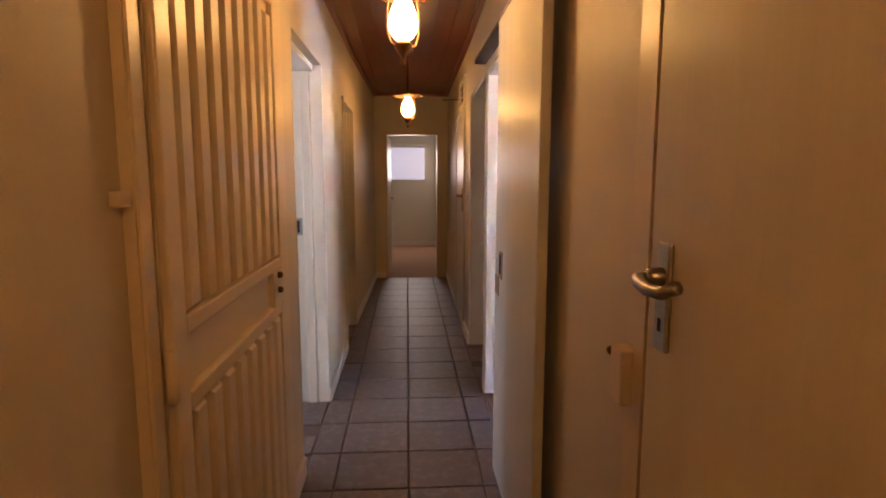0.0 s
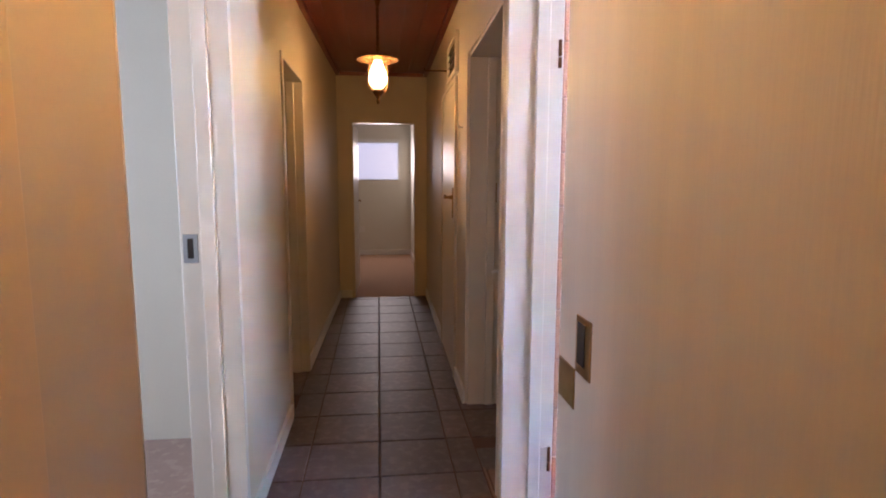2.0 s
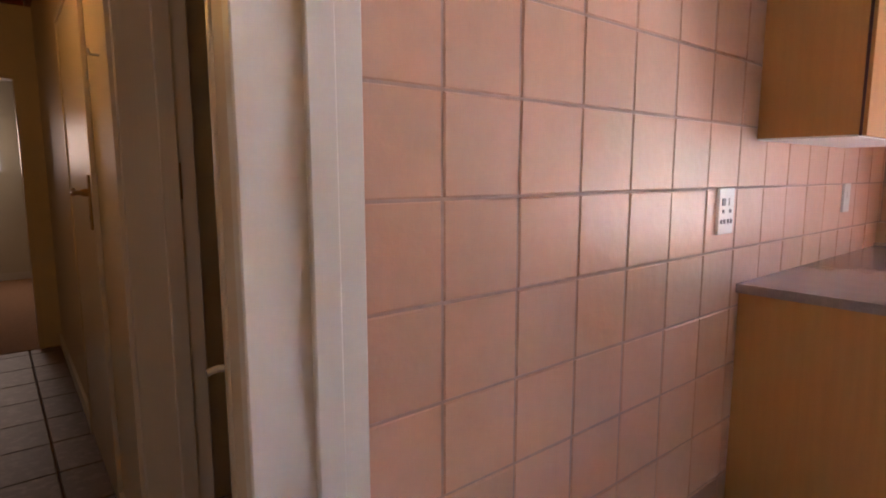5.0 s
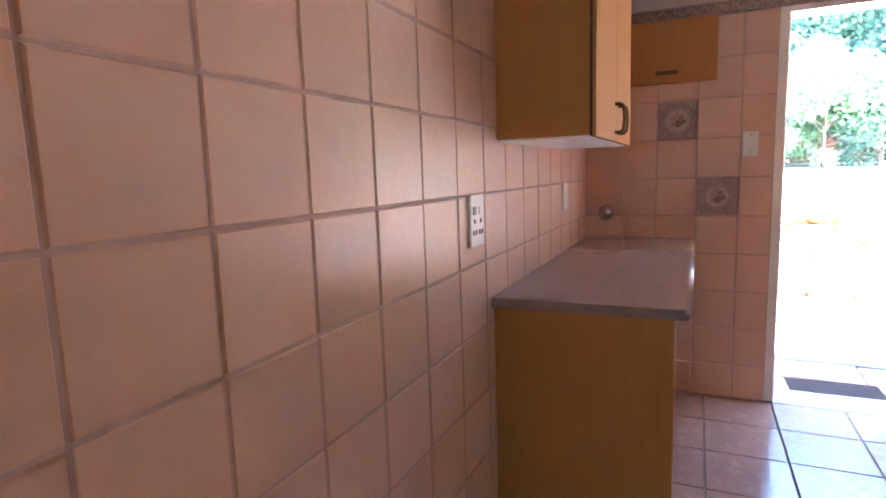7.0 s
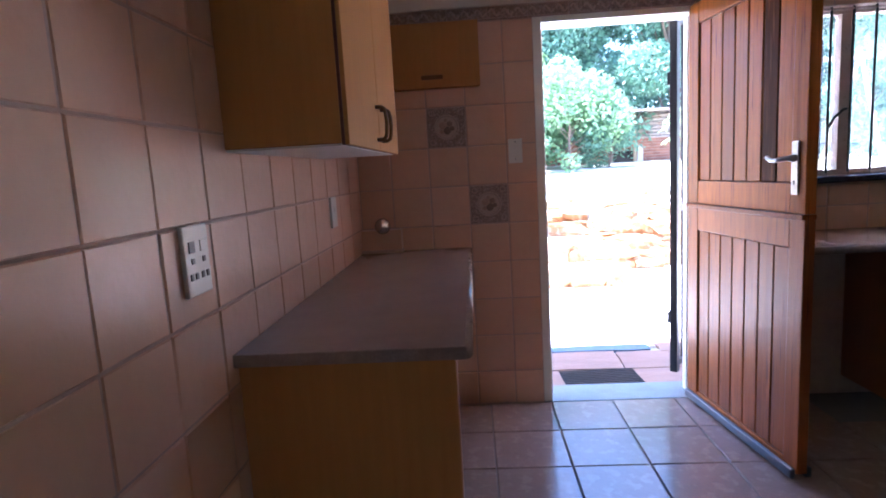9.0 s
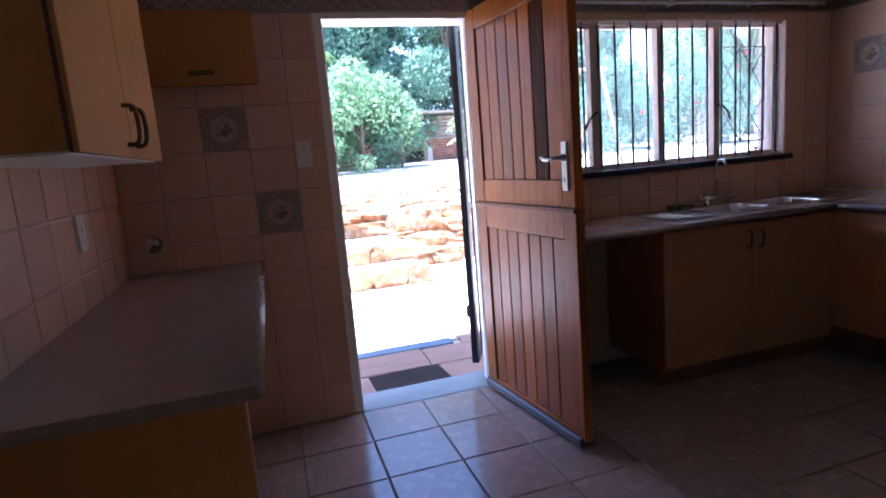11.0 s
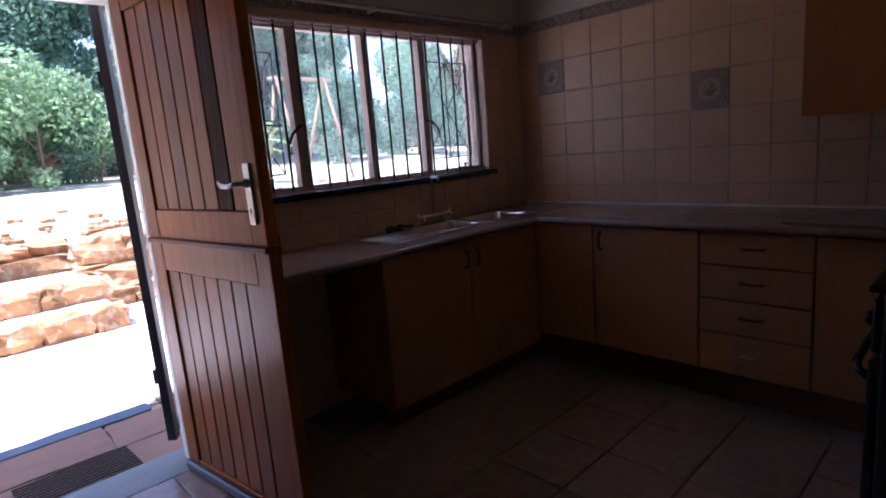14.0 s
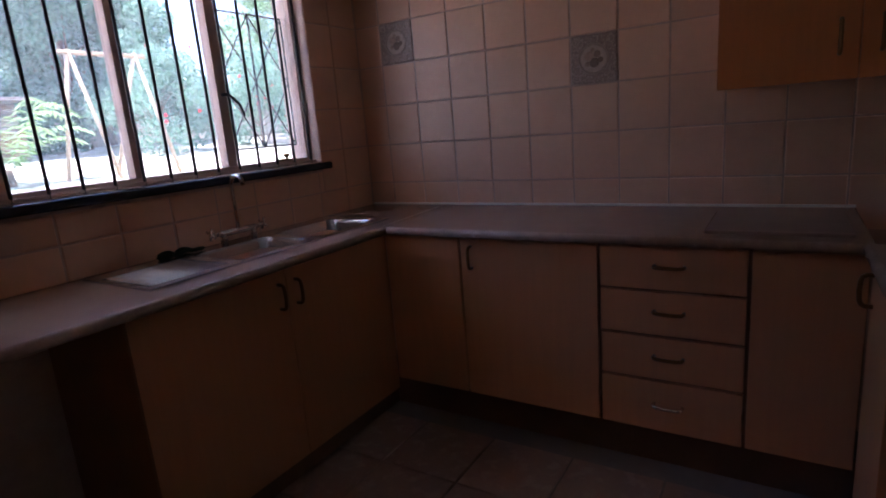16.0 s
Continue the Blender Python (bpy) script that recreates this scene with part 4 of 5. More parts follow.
for y in (-0.42, 0.98):
    bm = turned([(0.0, 0.0), (0.006, 0.0), (0.006, 0.016), (0.016, 0.022), (0.016, 0.03), (0.0, 0.034)], 12)
    bmesh.ops.transform(bm, matrix=Matrix.Translation((wx - 0.03, y, wz0 + 0.028)), verts=bm.verts)
    tube(bm, [(wx - 0.03, y - 0.06, wz0 + 0.03), (wx - 0.03, y + 0.07, wz0 + 0.034)], 0.005, 6)
    part("peg_stay", bm, M_BRONZE, window, "bronze peg stay", True)
bm = rounded(XE - 0.035, wy0 - 0.05, wz0 - 0.036, XE + 0.052, wy1 + 0.02, wz0 - 0.001, 0.008, None, 3)
part("window_sill", bm, M_SILL, window, "dark glazed sill tiles")
bm = bmesh.new()
wall_x(bm, XE + 0.001, XE + 0.19, wy0 - 0.0, wy1 + 0.0, wz0, wz1, [(wy0 + 0.001, wy1 - 0.001, wz0 + 0.001, wz1 - 0.001)])
part("reveal", bm, M_WINFRAME, window)

for z in (1.540, 1.519):
    part("stay_rod", tube(bmesh.new(), [(wx + 0.02, 1.06, z), (wx + 0.02, 0.836, z - 0.014)], 0.0045, 8), M_DARK, window, "thin black steel rod", True)

rail = thing("curtain_rail", XE - 0.05, 0.3, 2.08, "white curtain rail above the kitchen window", "rail")
bm = bmesh.new()
tube(bm, [(XE - 0.055, -0.86, 2.085), (XE - 0.055, 1.42, 2.085)], 0.009, 10)
part("rod", bm, M_WHITE, rail, smooth=True)
for y in (-0.8, 0.3, 1.36):
    part("rail_bracket", rounded(XE - 0.066, y, 2.07, XE - 0.009, y + 0.016, 2.10, 0.002), M_WHITE, rail)

# east run under the window
XF = 3.36
ecab = thing("sink_cabinet", 3.6, 0.2, 0, "pale maple sink base cabinet with two doors", "cabinet", "base cabinets")
part("body", rounded(XF + 0.045, -0.414, 0.10, XE - 0.012, 0.765, 0.854, 0.001), M_MAPLE, ecab)
part("plinth", rounded(XF + 0.09, -0.47, 0.0, XF + 0.105, 0.765, 0.0995, 0.001), M_PLINTH_GAP, ecab)
for a, b, h in ((0.198, 0.768, 0.235), (-0.394, 0.194, 0.155)):
    d = part("door", rounded(XF + 0.025, a, 0.115, XF + 0.043, b, 0.846, 0.002), M_MAPLE_PALE, ecab)
    bow_handle(d, (XF + 0.025, h, 0.755), (-1, 0, 0), (0, 0, 1))
endp = solid("end_panel", rounded(XF + 0.03, 1.285, 0.0, XE - 0.012, 1.303, 0.854, 0.001), M_MAPLE, "maple laminate worktop end support panel", "panel")
SY0, SY1 = -0.535, 0.64
sx0, sx1 = XF + 0.10, XE - 0.055
wt = thing("worktop", 3.6, 0.2, 0.855, "grey laminate worktop with inset steel sink", "worktop")
bm = bmesh.new()
box(bm, XF, YS + 0.010, 0.856, sx0 + 0.03, 1.31, 0.89)
box(bm, sx1 - 0.08, YS + 0.010, 0.856, XE - 0.010, 1.31, 0.89)
box(bm, sx0 + 0.03, YS + 0.010, 0.856, sx1 - 0.08, SY0 + 0.03, 0.89)
box(bm, sx0 + 0.03, 0.33, 0.856, sx1 - 0.08, 1.31, 0.89)
part("slab", bm, M_TOP, wt)
bm = bmesh.new()
tube(bm, [(XF, -0.371, 0.873), (XF, 1.31, 0.873)], 0.017, 14)
part("nosing", bm, M_TOP_EDGE, wt, "rolled worktop edge", True)

sink = thing("double_sink", 3.64, 0.05, 0.89, "stainless double bowl sink with ribbed drainer", "sink")
bm = bmesh.new()
box(bm, sx0, SY0, 0.8905, sx0 + 0.035, SY1, 0.897)
box(bm, sx1 - 0.085, SY0, 0.8905, sx1, SY1, 0.897)
for a, b in ((SY0, -0.47), (-0.115, -0.065), (0.29, 0.335), (0.62, SY1)):
    box(bm, sx0 + 0.035, a, 0.8905, sx1 - 0.085, b, 0.897)
box(bm, sx0 + 0.035, 0.335, 0.8905, sx1 - 0.085, 0.62, 0.8925)
part("rim", bm, M_STEEL, sink)
for a, b in ((-0.47, -0.115), (-0.065, 0.29)):
    bm = bmesh.new()
    rings = []
    for inset, z in ((0.0, 0.8972), (0.004, 0.893), (0.012, 0.88), (0.02, 0.8), (0.045, 0.765), (0.12, 0.758)):
        x0, x1, y0, y1 = sx0 + 0.034 + inset, sx1 - 0.084 - inset, a - 0.001 + inset, b + 0.001 - inset
        rr = 0.05 if inset < 0.1 else 0.02
        ring = []
        for cx, cy, a0 in ((x1 - rr, y1 - rr, 0), (x0 + rr, y1 - rr, 90), (x0 + rr, y0 + rr, 180), (x1 - rr, y0 + rr, 270)):
            for q in range(6):
                an = radians(a0 + q * 18)
                ring.append(bm.verts.new((cx + rr * math.cos(an), cy + rr * math.sin(an), z)))
        rings.append(ring)
    for r0, r1 in zip(rings, rings[1:]):
        for k in range(24):
            bm.faces.new((r0[k], r0[(k + 1) % 24], r1[(k + 1) % 24], r1[k]))
    bm.faces.new(rings[-1])
    bowl = part("bowl", bm, M_STEEL, sink, "deep rounded steel bowl", True)
    bm = turned([(0.0, 0.0), (0.034, 0.0), (0.03, 0.004), (0.0, 0.003)], 16)
    bmesh.ops.transform(bm, matrix=Matrix.Translation(((sx0 + sx1 - 0.05) / 2, (a + b) / 2, 0.759)), verts=bm.verts)
    part("drain", bm, M_CHROME, bowl, "", True)
for k in range(12):
    x = sx0 + 0.05 + k * (sx1 - 0.10 - sx0 - 0.05) / 11
    bm = bmesh.new()
    tube(bm, [(x, 0.345, 0.893), (x, 0.612, 0.8945)], 0.0048, 8)
    part("drainer_rib", bm, M_STEEL, sink, smooth=True)

mixer = thing("sink_mixer", XE - 0.10, 0.03, 0.897, "chrome sink mixer with swan neck and cross handles", "tap")
mx, my = XE - 0.095, 0.03
bm = bmesh.new()
tube(bm, [(mx, my - 0.09, 0.942), (mx, my + 0.09, 0.942)], 0.013, 12)
for s in (-0.075, 0.075):
    tube(bm, [(mx, my + s, 0.897), (mx, my + s, 0.942)], 0.014, 12)
part("body", bm, M_CHROME, mixer, smooth=True)
bm = bmesh.new()
tube(bm, [(mx, my, 0.942), (mx, my, 1.06), (mx, my, 1.13), (mx - 0.006, my, 1.152), (mx - 0.022, my, 1.166), (mx - 0.045, my, 1.168), (mx - 0.065, my, 1.155), (mx - 0.072, my, 1.128)], 0.009, 12)
part("spout", bm, M_CHROME, mixer, smooth=True)
for s in (-0.1, 0.1):
    bm = bmesh.new()
    tube(bm, [(mx, my + s, 0.942), (mx, my + s * 1.35, 0.947)], 0.009, 10)
    for q in range(2):
        a = 0.4 + q * math.pi / 2
        d = Vector((math.cos(a), 0, math.sin(a))) * 0.026
        c = Vector((mx, my + s * 1.3, 0.947))
        tube(bm, [c - d, c + d], 0.006, 8)
    part("cross_handle", bm, M_CHROME, mixer, smooth=True)

rag = bmesh.new()
random.seed(4)
for k in range(7):
    made = bmesh.ops.create_icosphere(rag, subdivisions=2, radius=0.014 + 0.01 * random.random())["verts"]
    o = Vector((XE - 0.075 + random.uniform(-0.025, 0.02), 0.22 + k * 0.024, 0.904 + random.uniform(0, 0.008)))
    for v in made:
        v.co = o + Vector((v.co.x, v.co.y * 1.4, v.co.z * 0.5)) * (1 + 0.25 * noise.noise(v.co * 60 + o * 9))
solid("scouring_cloth", rag, M_GREEN_RAG, "dark green scouring cloths bunched behind the sink", "cloth", True)
pipe = bmesh.new()
tube(pipe, [(XE - 0.009, 1.02, 0.99), (XE - 0.03, 1.02, 0.992), (XE - 0.045, 1.02, 0.985), (XE - 0.05, 1.02, 0.97), (XE - 0.05, 1.02, 0.891)], 0.012, 10)
solid("water_pipe", pipe, M_PLINTH_GAP, "dark brown capped water pipe rising from worktop", "pipe", True)

# south run
YF = -0.371
worktop("worktop", 1.66, YS + 0.010, XF - 0.002, YF, "+y", "grey laminate worktop along the south wall")
strip = bmesh.new()
box(strip, XF - 0.004, YS + 0.012, 0.888, XF + 0.004, YF + 0.005, 0.8915)
for v in strip.verts:
    v.co.x += 0.012 + 0.05 * (YF - v.co.y) / (YF - YS)
solid("joint_strip", strip, M_PLINTH_GAP, "thin dark joint strip across worktop corner", "strip")
seal = bmesh.new()
box(seal, 1.66, YS + 0.008, 0.891, XE - 0.02, YS + 0.016, 0.900)
solid("sealant_bead", seal, M_PLASTIC, "white sealant bead between worktop and tiles", "sealant")

scab = thing("base_cabinet", 2.7, -0.6, 0, "pale maple base cabinet with doors and drawers", "cabinet", "base cabinets")
# body coloured dark so that the gaps between doors and drawers look shaded
part("body", rounded(1.66, YS + 0.012, 0.16, XF + 0.03, YF - 0.047, 0.854, 0.001), M_PLINTH_GAP, scab)
part("plinth", rounded(1.60, YF - 0.105, 0.0, XF + 0.089, YF - 0.09, 0.1585, 0.001), M_PLINTH_GAP, scab)
for a, b, h in ((3.015, 3.384, None), (2.443, 3.005, 2.955), (1.664, 1.957, None)):
    d = part("door", rounded(a, YF - 0.043, 0.165, b, YF - 0.025, 0.846, 0.002), M_MAPLE_PALE, scab)
    if h:
        bow_handle(d, (h, YF - 0.025, 0.77), (0, 1, 0), (0, 0, 1))
for k, (a, b) in enumerate(((0.697, 0.846), (0.532, 0.687), (0.366, 0.522), (0.165, 0.356))):
    d = part("drawer", rounded(1.968, YF - 0.043, a, 2.432, YF - 0.025, b, 0.002), M_MAPLE_PALE, scab)
    bow_handle(d, (2.20, YF - 0.025, (a + b) / 2 + 0.01), (0, 1, 0), (1, 0, 0), 0.095, M_CHROME if k == 3 else M_BRONZE, "pale metal handle" if k == 3 else "")

sw = thing("wall_cabinet", 1.6, -0.83, 1.34, "maple wall cabinet with bronze handles over worktop", "cabinet", "wall cabinets")
part("body", rounded(1.30, YS + 0.011, 1.345, 2.10, YS + 0.29, 2.15, 0.002), M_MAPLE, sw)
for a, b, h in ((1.71, 2.10, 1.76), (1.30, 1.706, 1.655)):
    d = part("door", rounded(a, YS + 0.294, 1.342, b, YS + 0.312, 2.15, 0.002), M_MAPLE, sw)
    bow_handle(d, (h, YS + 0.312, 1.47), (0, 1, 0), (0, 0, 1), 0.10)
board = solid("worktop_board", rounded(1.70, -0.80, 0.891, 2.10, -0.425, 0.905, 0.004), M_TOP, "flat laminate board lying on the worktop", "board")

# return run and black stove on the west side
rcab = thing("base_cabinet", 1.4, -0.2, 0, "pale maple base cabinet beside the black stove", "cabinet", "base cabinets")
part("body", rounded(1.08, YF + 0.004, 0.10, 1.642, 0.03, 0.854, 0.001), M_MAPLE, rcab)
d = part("door", rounded(1.644, YF + 0.008, 0.02, 1.662, 0.028, 0.846, 0.002), M_MAPLE_PALE, rcab)
bow_handle(d, (1.662, YF + 0.06, 0.77), (1, 0, 0), (0, 0, 1))
worktop("worktop", 1.08, YF + 0.004, 1.672, 0.04, "+x", "grey laminate worktop beside the black stove")
# the black object here is unidentified; the stove shape is made up for it
stove = thing("stove", 1.35, 0.33, 0, "unidentified black object built as a freestanding stove with curved handle", "stove")
part("body", rounded(1.05, 0.05, 0.02, 1.60, 0.60, 0.90, 0.008), M_BLACK, stove)
part("oven_door", rounded(1.601, 0.06, 0.16, 1.625, 0.59, 0.72, 0.006), M_BLACK, stove)
part("control_panel", rounded(1.601, 0.06, 0.74, 1.622, 0.59, 0.88, 0.006), M_BLACK, stove)
part("hob_top", rounded(1.045, 0.045, 0.901, 1.63, 0.605, 0.918, 0.006), M_BLACK, stove)
bm = bmesh.new()
tube(bm, [(1.625, 0.10, 0.66), (1.65, 0.11, 0.672), (1.662, 0.15, 0.68), (1.665, 0.325, 0.683), (1.662, 0.50, 0.68), (1.65, 0.54, 0.672), (1.625, 0.55, 0.66)], 0.011, 10)
part("door_handle", bm, M_BLACK, stove, smooth=True)
for y in (0.14, 0.235, 0.325, 0.415, 0.51):
    bm = turned([(0.0, 0.0), (0.022, 0.0), (0.02, 0.018), (0.014, 0.024), (0.0, 0.024)], 14)
    bmesh.ops.transform(bm, matrix=Matrix.Translation((1.621, y, 0.81)) @ Euler((0, radians(90), 0)).to_matrix().to_4x4(), verts=bm.verts)
    part("knob", bm, M_BLACK, stove, smooth=True)
for x in (1.08, 1.56):
    for y in (0.08, 0.57):
        bm = bmesh.new()
        tube(bm, [(x, y, 0), (x, y, 0.022)], 0.015, 10)
        part("foot", bm, M_BLACK, stove)

# listello border and plaster above the tiles
bm = bmesh.new()
wall_x(bm, XE - 0.008, XE + 0.0005, YS, YN, 2.118, KH, [])
wall_y(bm, YS - 0.0005, YS + 0.008, XK, XE - 0.009, 2.118, KH, [])
structure("plaster_band", bm, M_PLASTER, "pale plaster band above the kitchen tiles", "wall")

# ---------------- outside ----------------
PZ = -0.10          # level of the yard beside the door


def ground_z(x, y):
    if x < 9.2:
        return PZ - 0.02
    if x < 9.6:
        return PZ - 0.02 + (x - 9.2) * 1.8
    if x < 26:
        return 0.60 + (x - 9.6) * 0.056 + 0.05 * noise.noise(Vector((x * 0.3, y * 0.3, 0)))
    return 0.60 + 16.4 * 0.056


xs = [-300, -60, -20, -5, 3.8, 4.12, 5, 6, 7, 8, 8.6, 9.0, 9.2, 9.4, 9.6, 10] + [11 + i for i in range(16)] + [32, 45, 80, 300]
ys = [-300, -80, -40, -30] + [-24 + 1.5 * i for i in range(32)] + [30, 45, 90, 300]
verts = [(x, y, ground_z(x, y)) for x in xs for y in ys]
nyy = len(ys)
faces = [(i * nyy + j, (i + 1) * nyy + j, (i + 1) * nyy + j + 1, i * nyy + j + 1) for i in range(len(xs) - 1) for j in range(nyy - 1)]
me = bpy.data.meshes.new("ground")
me.from_pydata(verts, [], faces)
me.shade_smooth()
me.materials.append(M_LAWN)
tagged(new("ground", me), "pale dry lawn rising away from the house", "ground", kind="structure")
bm = bmesh.new()
box(bm, 5.10, -12, PZ - 0.10, 9.15, 14, PZ - 0.004)
structure("pavement", bm, M_PAVE, "sunlit concrete yard", "pavement")
step = solid("doorstep", rounded(XE + 0.10, DOOR[0] - 0.3, PZ - 0.1, XE + 0.275, DOOR[1] + 0.3, -0.02, 0.006), M_STEP, "grey painted concrete doorstep", "step")

# red slate slabs between step and yard
random.seed(11)
slabs = thing("slate_apron", 4.7, 1.9, PZ, "red-brown slate slabs outside the back door", "paving")
x = XE + 0.28
for row, w in enumerate((0.44, 0.37, 0.14)):
    y = -0.2 if row < 2 else 1.42
    while y < 3.6:
        d = random.uniform(0.75, 1.3)
        bm = bmesh.new()
        z1 = PZ + random.uniform(-0.004, 0.006)
        box(bm, x + 0.008, y + 0.008, PZ - 0.08, x + w - 0.008, y + d - 0.008, z1)
        bmesh.ops.subdivide_edges(bm, edges=bm.edges[:], cuts=7, use_grid_fill=True)
        for v in bm.verts:
            v.co += Vector((noise.noise(v.co * 7), noise.noise(v.co * 7 + Vector((5, 0, 0))), 0)) * 0.022
        part("slab", bm, M_BLUESLATE if row == 2 else M_REDSTONE, slabs, "blue-grey slate slab" if row == 2 else "")
        y += d
    x += w

bm = rounded(4.96, 0.62, PZ - 0.05, 5.24, 1.36, PZ + 0.004, 0.004)
bmesh.ops.subdivide_edges(bm, edges=[e for e in bm.edges if e.calc_length() > 0.2], cuts=5, use_grid_fill=True)
for v in bm.verts:
    v.co += Vector((noise.noise(v.co * 9), noise.noise(v.co * 9 + Vector((5, 0, 0))), 0)) * 0.02
part("slab", bm, M_REDSTONE, slabs)

mat_ = thing("doormat", 4.62, 1.96, PZ, "black ribbed rubber doormat on slate slabs", "mat")
MM = Matrix.Translation((4.45, 1.915, PZ + 0.008)) @ Euler((0, 0, radians(2))).to_matrix().to_4x4()
part("backing", rounded(-0.145, -0.25, 0.0, 0.145, 0.25, 0.004, 0.001, MM), M_DUST, mat_, "dusty mat backing")
for k in range(10):
    part("rib", rounded(-0.143 + k * 0.0293, -0.248, 0.0045, -0.1275 + k * 0.0293, 0.248, 0.0105, 0.003, MM), M_MAT, mat_)


def rock(x, y, z, sx, sy, sz, seed):
    bm = bmesh.new()
    bmesh.ops.create_cube(bm, size=1)
    bmesh.ops.subdivide_edges(bm, edges=bm.edges[:], cuts=3, use_grid_fill=True)
    for v in bm.verts:
        c = v.co.copy()
        c = c * (0.72 + 0.28 * 0.5 / max(c.length, 0.01))
        c += Vector([noise.noise(v.co * 2.2 + Vector((seed * 3.1 + k * 9.7, seed, k))) for k in range(3)]) * 0.22
        v.co = Vector((x + c.x * sx, y + c.y * sy, z + c.z * sz))
    return bm


random.seed(7)
steps = thing("stone_steps", 8.0, 2.2, PZ, "rough sandstone edged garden steps", "steps")
for k, (sx_, ya, yb) in enumerate(((7.28, 0.98, 6.2), (7.95, 0.98, 6.2))):
    z0, z1 = PZ + k * 0.185, PZ + (k + 1) * 0.185
    part("tread", rounded(sx_ + 0.06, ya, z0 - 0.08, sx_ + 1.1, yb, z1 - 0.012, 0.01), M_PAVE, steps, "pale trodden tread")
    y = ya - 0.05
    while y < yb:
        d = random.uniform(0.22, 0.5)
        part("stone", rock(sx_ + 0.10, y + d / 2, z0 + 0.08, 0.34, d * 1.12, 0.25, random.random() * 50), M_ROCK, steps)
        y += d
rocks = thing("rock_retaining_wall", 8.9, 0, PZ, "orange sandstone boulder retaining wall below lawn", "wall")
for row in range(4):
    y = -10.0
    while y < 11.5:
        d = random.uniform(0.3, 0.75)
        above = y + d / 2 > 1.0
        if not (above and row < 2 and y + d / 2 < 6.2):
            x = (9.22 if above else 8.55) + row * 0.15 + random.uniform(-0.1, 0.1)
            part("stone", rock(x, y + d / 2, PZ + 0.08 + row * 0.165, 0.55, d * 1.15, 0.27 + random.uniform(-0.04, 0.08), random.random() * 90), M_ROCK, rocks)
        y += d
# loose stones on the bank above
scatter = bmesh.new()
for k in range(170):
    x, y = 9.5 + abs(random.gauss(0, 1.3)), random.uniform(-5, 8)
    b2 = rock(x, y, ground_z(x, y) + 0.01, *[random.uniform(0.06, 0.22) for _ in range(2)], 0.09, k)
    tmp = bpy.data.meshes.new("t")
    b2.to_mesh(tmp)
    b2.free()
    scatter.from_mesh(tmp)
    bpy.data.meshes.remove(tmp)
tagged(finish("loose_stones", scatter, M_ROCK), "loose sandstone rubble on the lawn bank", "stones", kind="stuff")


def leaves(name, clumps, count, size, mat, seed):
    """Many small bent leaves scattered through clump balls (centre, radius)."""
    rng = np.random.default_rng(seed)
    vol = np.array([r ** 2 for _, r in clumps])
    pick = rng.choice(len(clumps), count, p=vol / vol.sum())
    cen = np.array([c for c, _ in clumps])[pick]
    rad = np.array([r for _, r in clumps])[pick]
    d = rng.normal(size=(count, 3))
    d /= np.linalg.norm(d, axis=1)[:, None]
    pos = cen + d * (rad * rng.uniform(0.55, 1.08, count) ** 0.7)[:, None] * np.array([1, 1, 0.85])
    u = rng.normal(size=(count, 3))
    u /= np.linalg.norm(u, axis=1)[:, None]
    w = np.cross(u, d + 0.5 * rng.normal(size=(count, 3)))
    w /= np.linalg.norm(w, axis=1)[:, None] + 1e-9
    s = size * rng.uniform(0.6, 1.4, count)[:, None]
    v = np.stack([pos - u * s, pos + w * s * 0.45, pos + u * s, pos - w * s * 0.45], 1).reshape(-1, 3)
    me = bpy.data.meshes.new(name)
    me.from_pydata(v.tolist(), [], np.arange(count * 4).reshape(-1, 4).tolist())
    me.materials.append(mat)
    return new(name, me)


def tree(name, x, y, height, spread, mat, seed, label, count=9000, size=0.07, trunk=0.1, low=0.25, category="tree"):
    random.seed(seed)
    z0 = ground_z(x, y) - 0.05
    t = thing(name, x, y, z0, label, category)
    bm = bmesh.new()
    top = Vector((x + random.uniform(-0.3, 0.3), y + random.uniform(-0.3, 0.3), z0 + height * 0.6))
    base = Vector((x, y, z0))
    mids = [base.lerp(top, f) + Vector((random.uniform(-0.1, 0.1), random.uniform(-0.1, 0.1), 0)) * height * 0.12 * f for f in (0, 0.2, 0.45, 0.7, 1)]
    tube(bm, mids, trunk, 9, trunk * 0.35)
    clumps = []
    for k in range(16):
        f = random.uniform(low, 0.95)
        a = random.uniform(0, 2 * math.pi)
        r = spread * (1 - 0.5 * f) * random.uniform(0.45, 1.0)
        c = Vector((x + r * math.cos(a), y + r * math.sin(a), z0 + height * (0.12 + 0.8 * f)))
        start = mids[1].lerp(mids[4], max(0.0, f - 0.25))
        tube(bm, [start, start.lerp(c, 0.5) + Vector((0, 0, -0.04 * height)), c], trunk * 0.35, 6, trunk * 0.08)
        clumps.append((tuple(c), spread * random.uniform(0.22, 0.5)))
    part("trunk", bm, M_BARK, t, smooth=True)
    crown = leaves("crown", clumps, count, size, mat, seed)
    crown.parent = t
    crown.matrix_parent_inverse = t.matrix_basis.inverted()
    return t, clumps


tree("flowering_shrub", 18.5, -0.35, 3.3, 2.0, M_LEAF, 3, "sunlit pale green shrub beside the lawn", 9000, 0.085, 0.06, 0.16, "shrub")
tree("flowering_shrub", 18.9, 2.5, 2.6, 1.5, M_LEAF_LT, 14, "pale sunlit shrub with drooping branches", 9000, 0.075, 0.06, 0.0, "shrub")
tree("flowering_shrub", 18.2, 0.75, 2.3, 1.35, M_LEAF, 16, "sunlit pale green shrub beside the lawn", 5000, 0.075, 0.04, 0.0, "shrub")
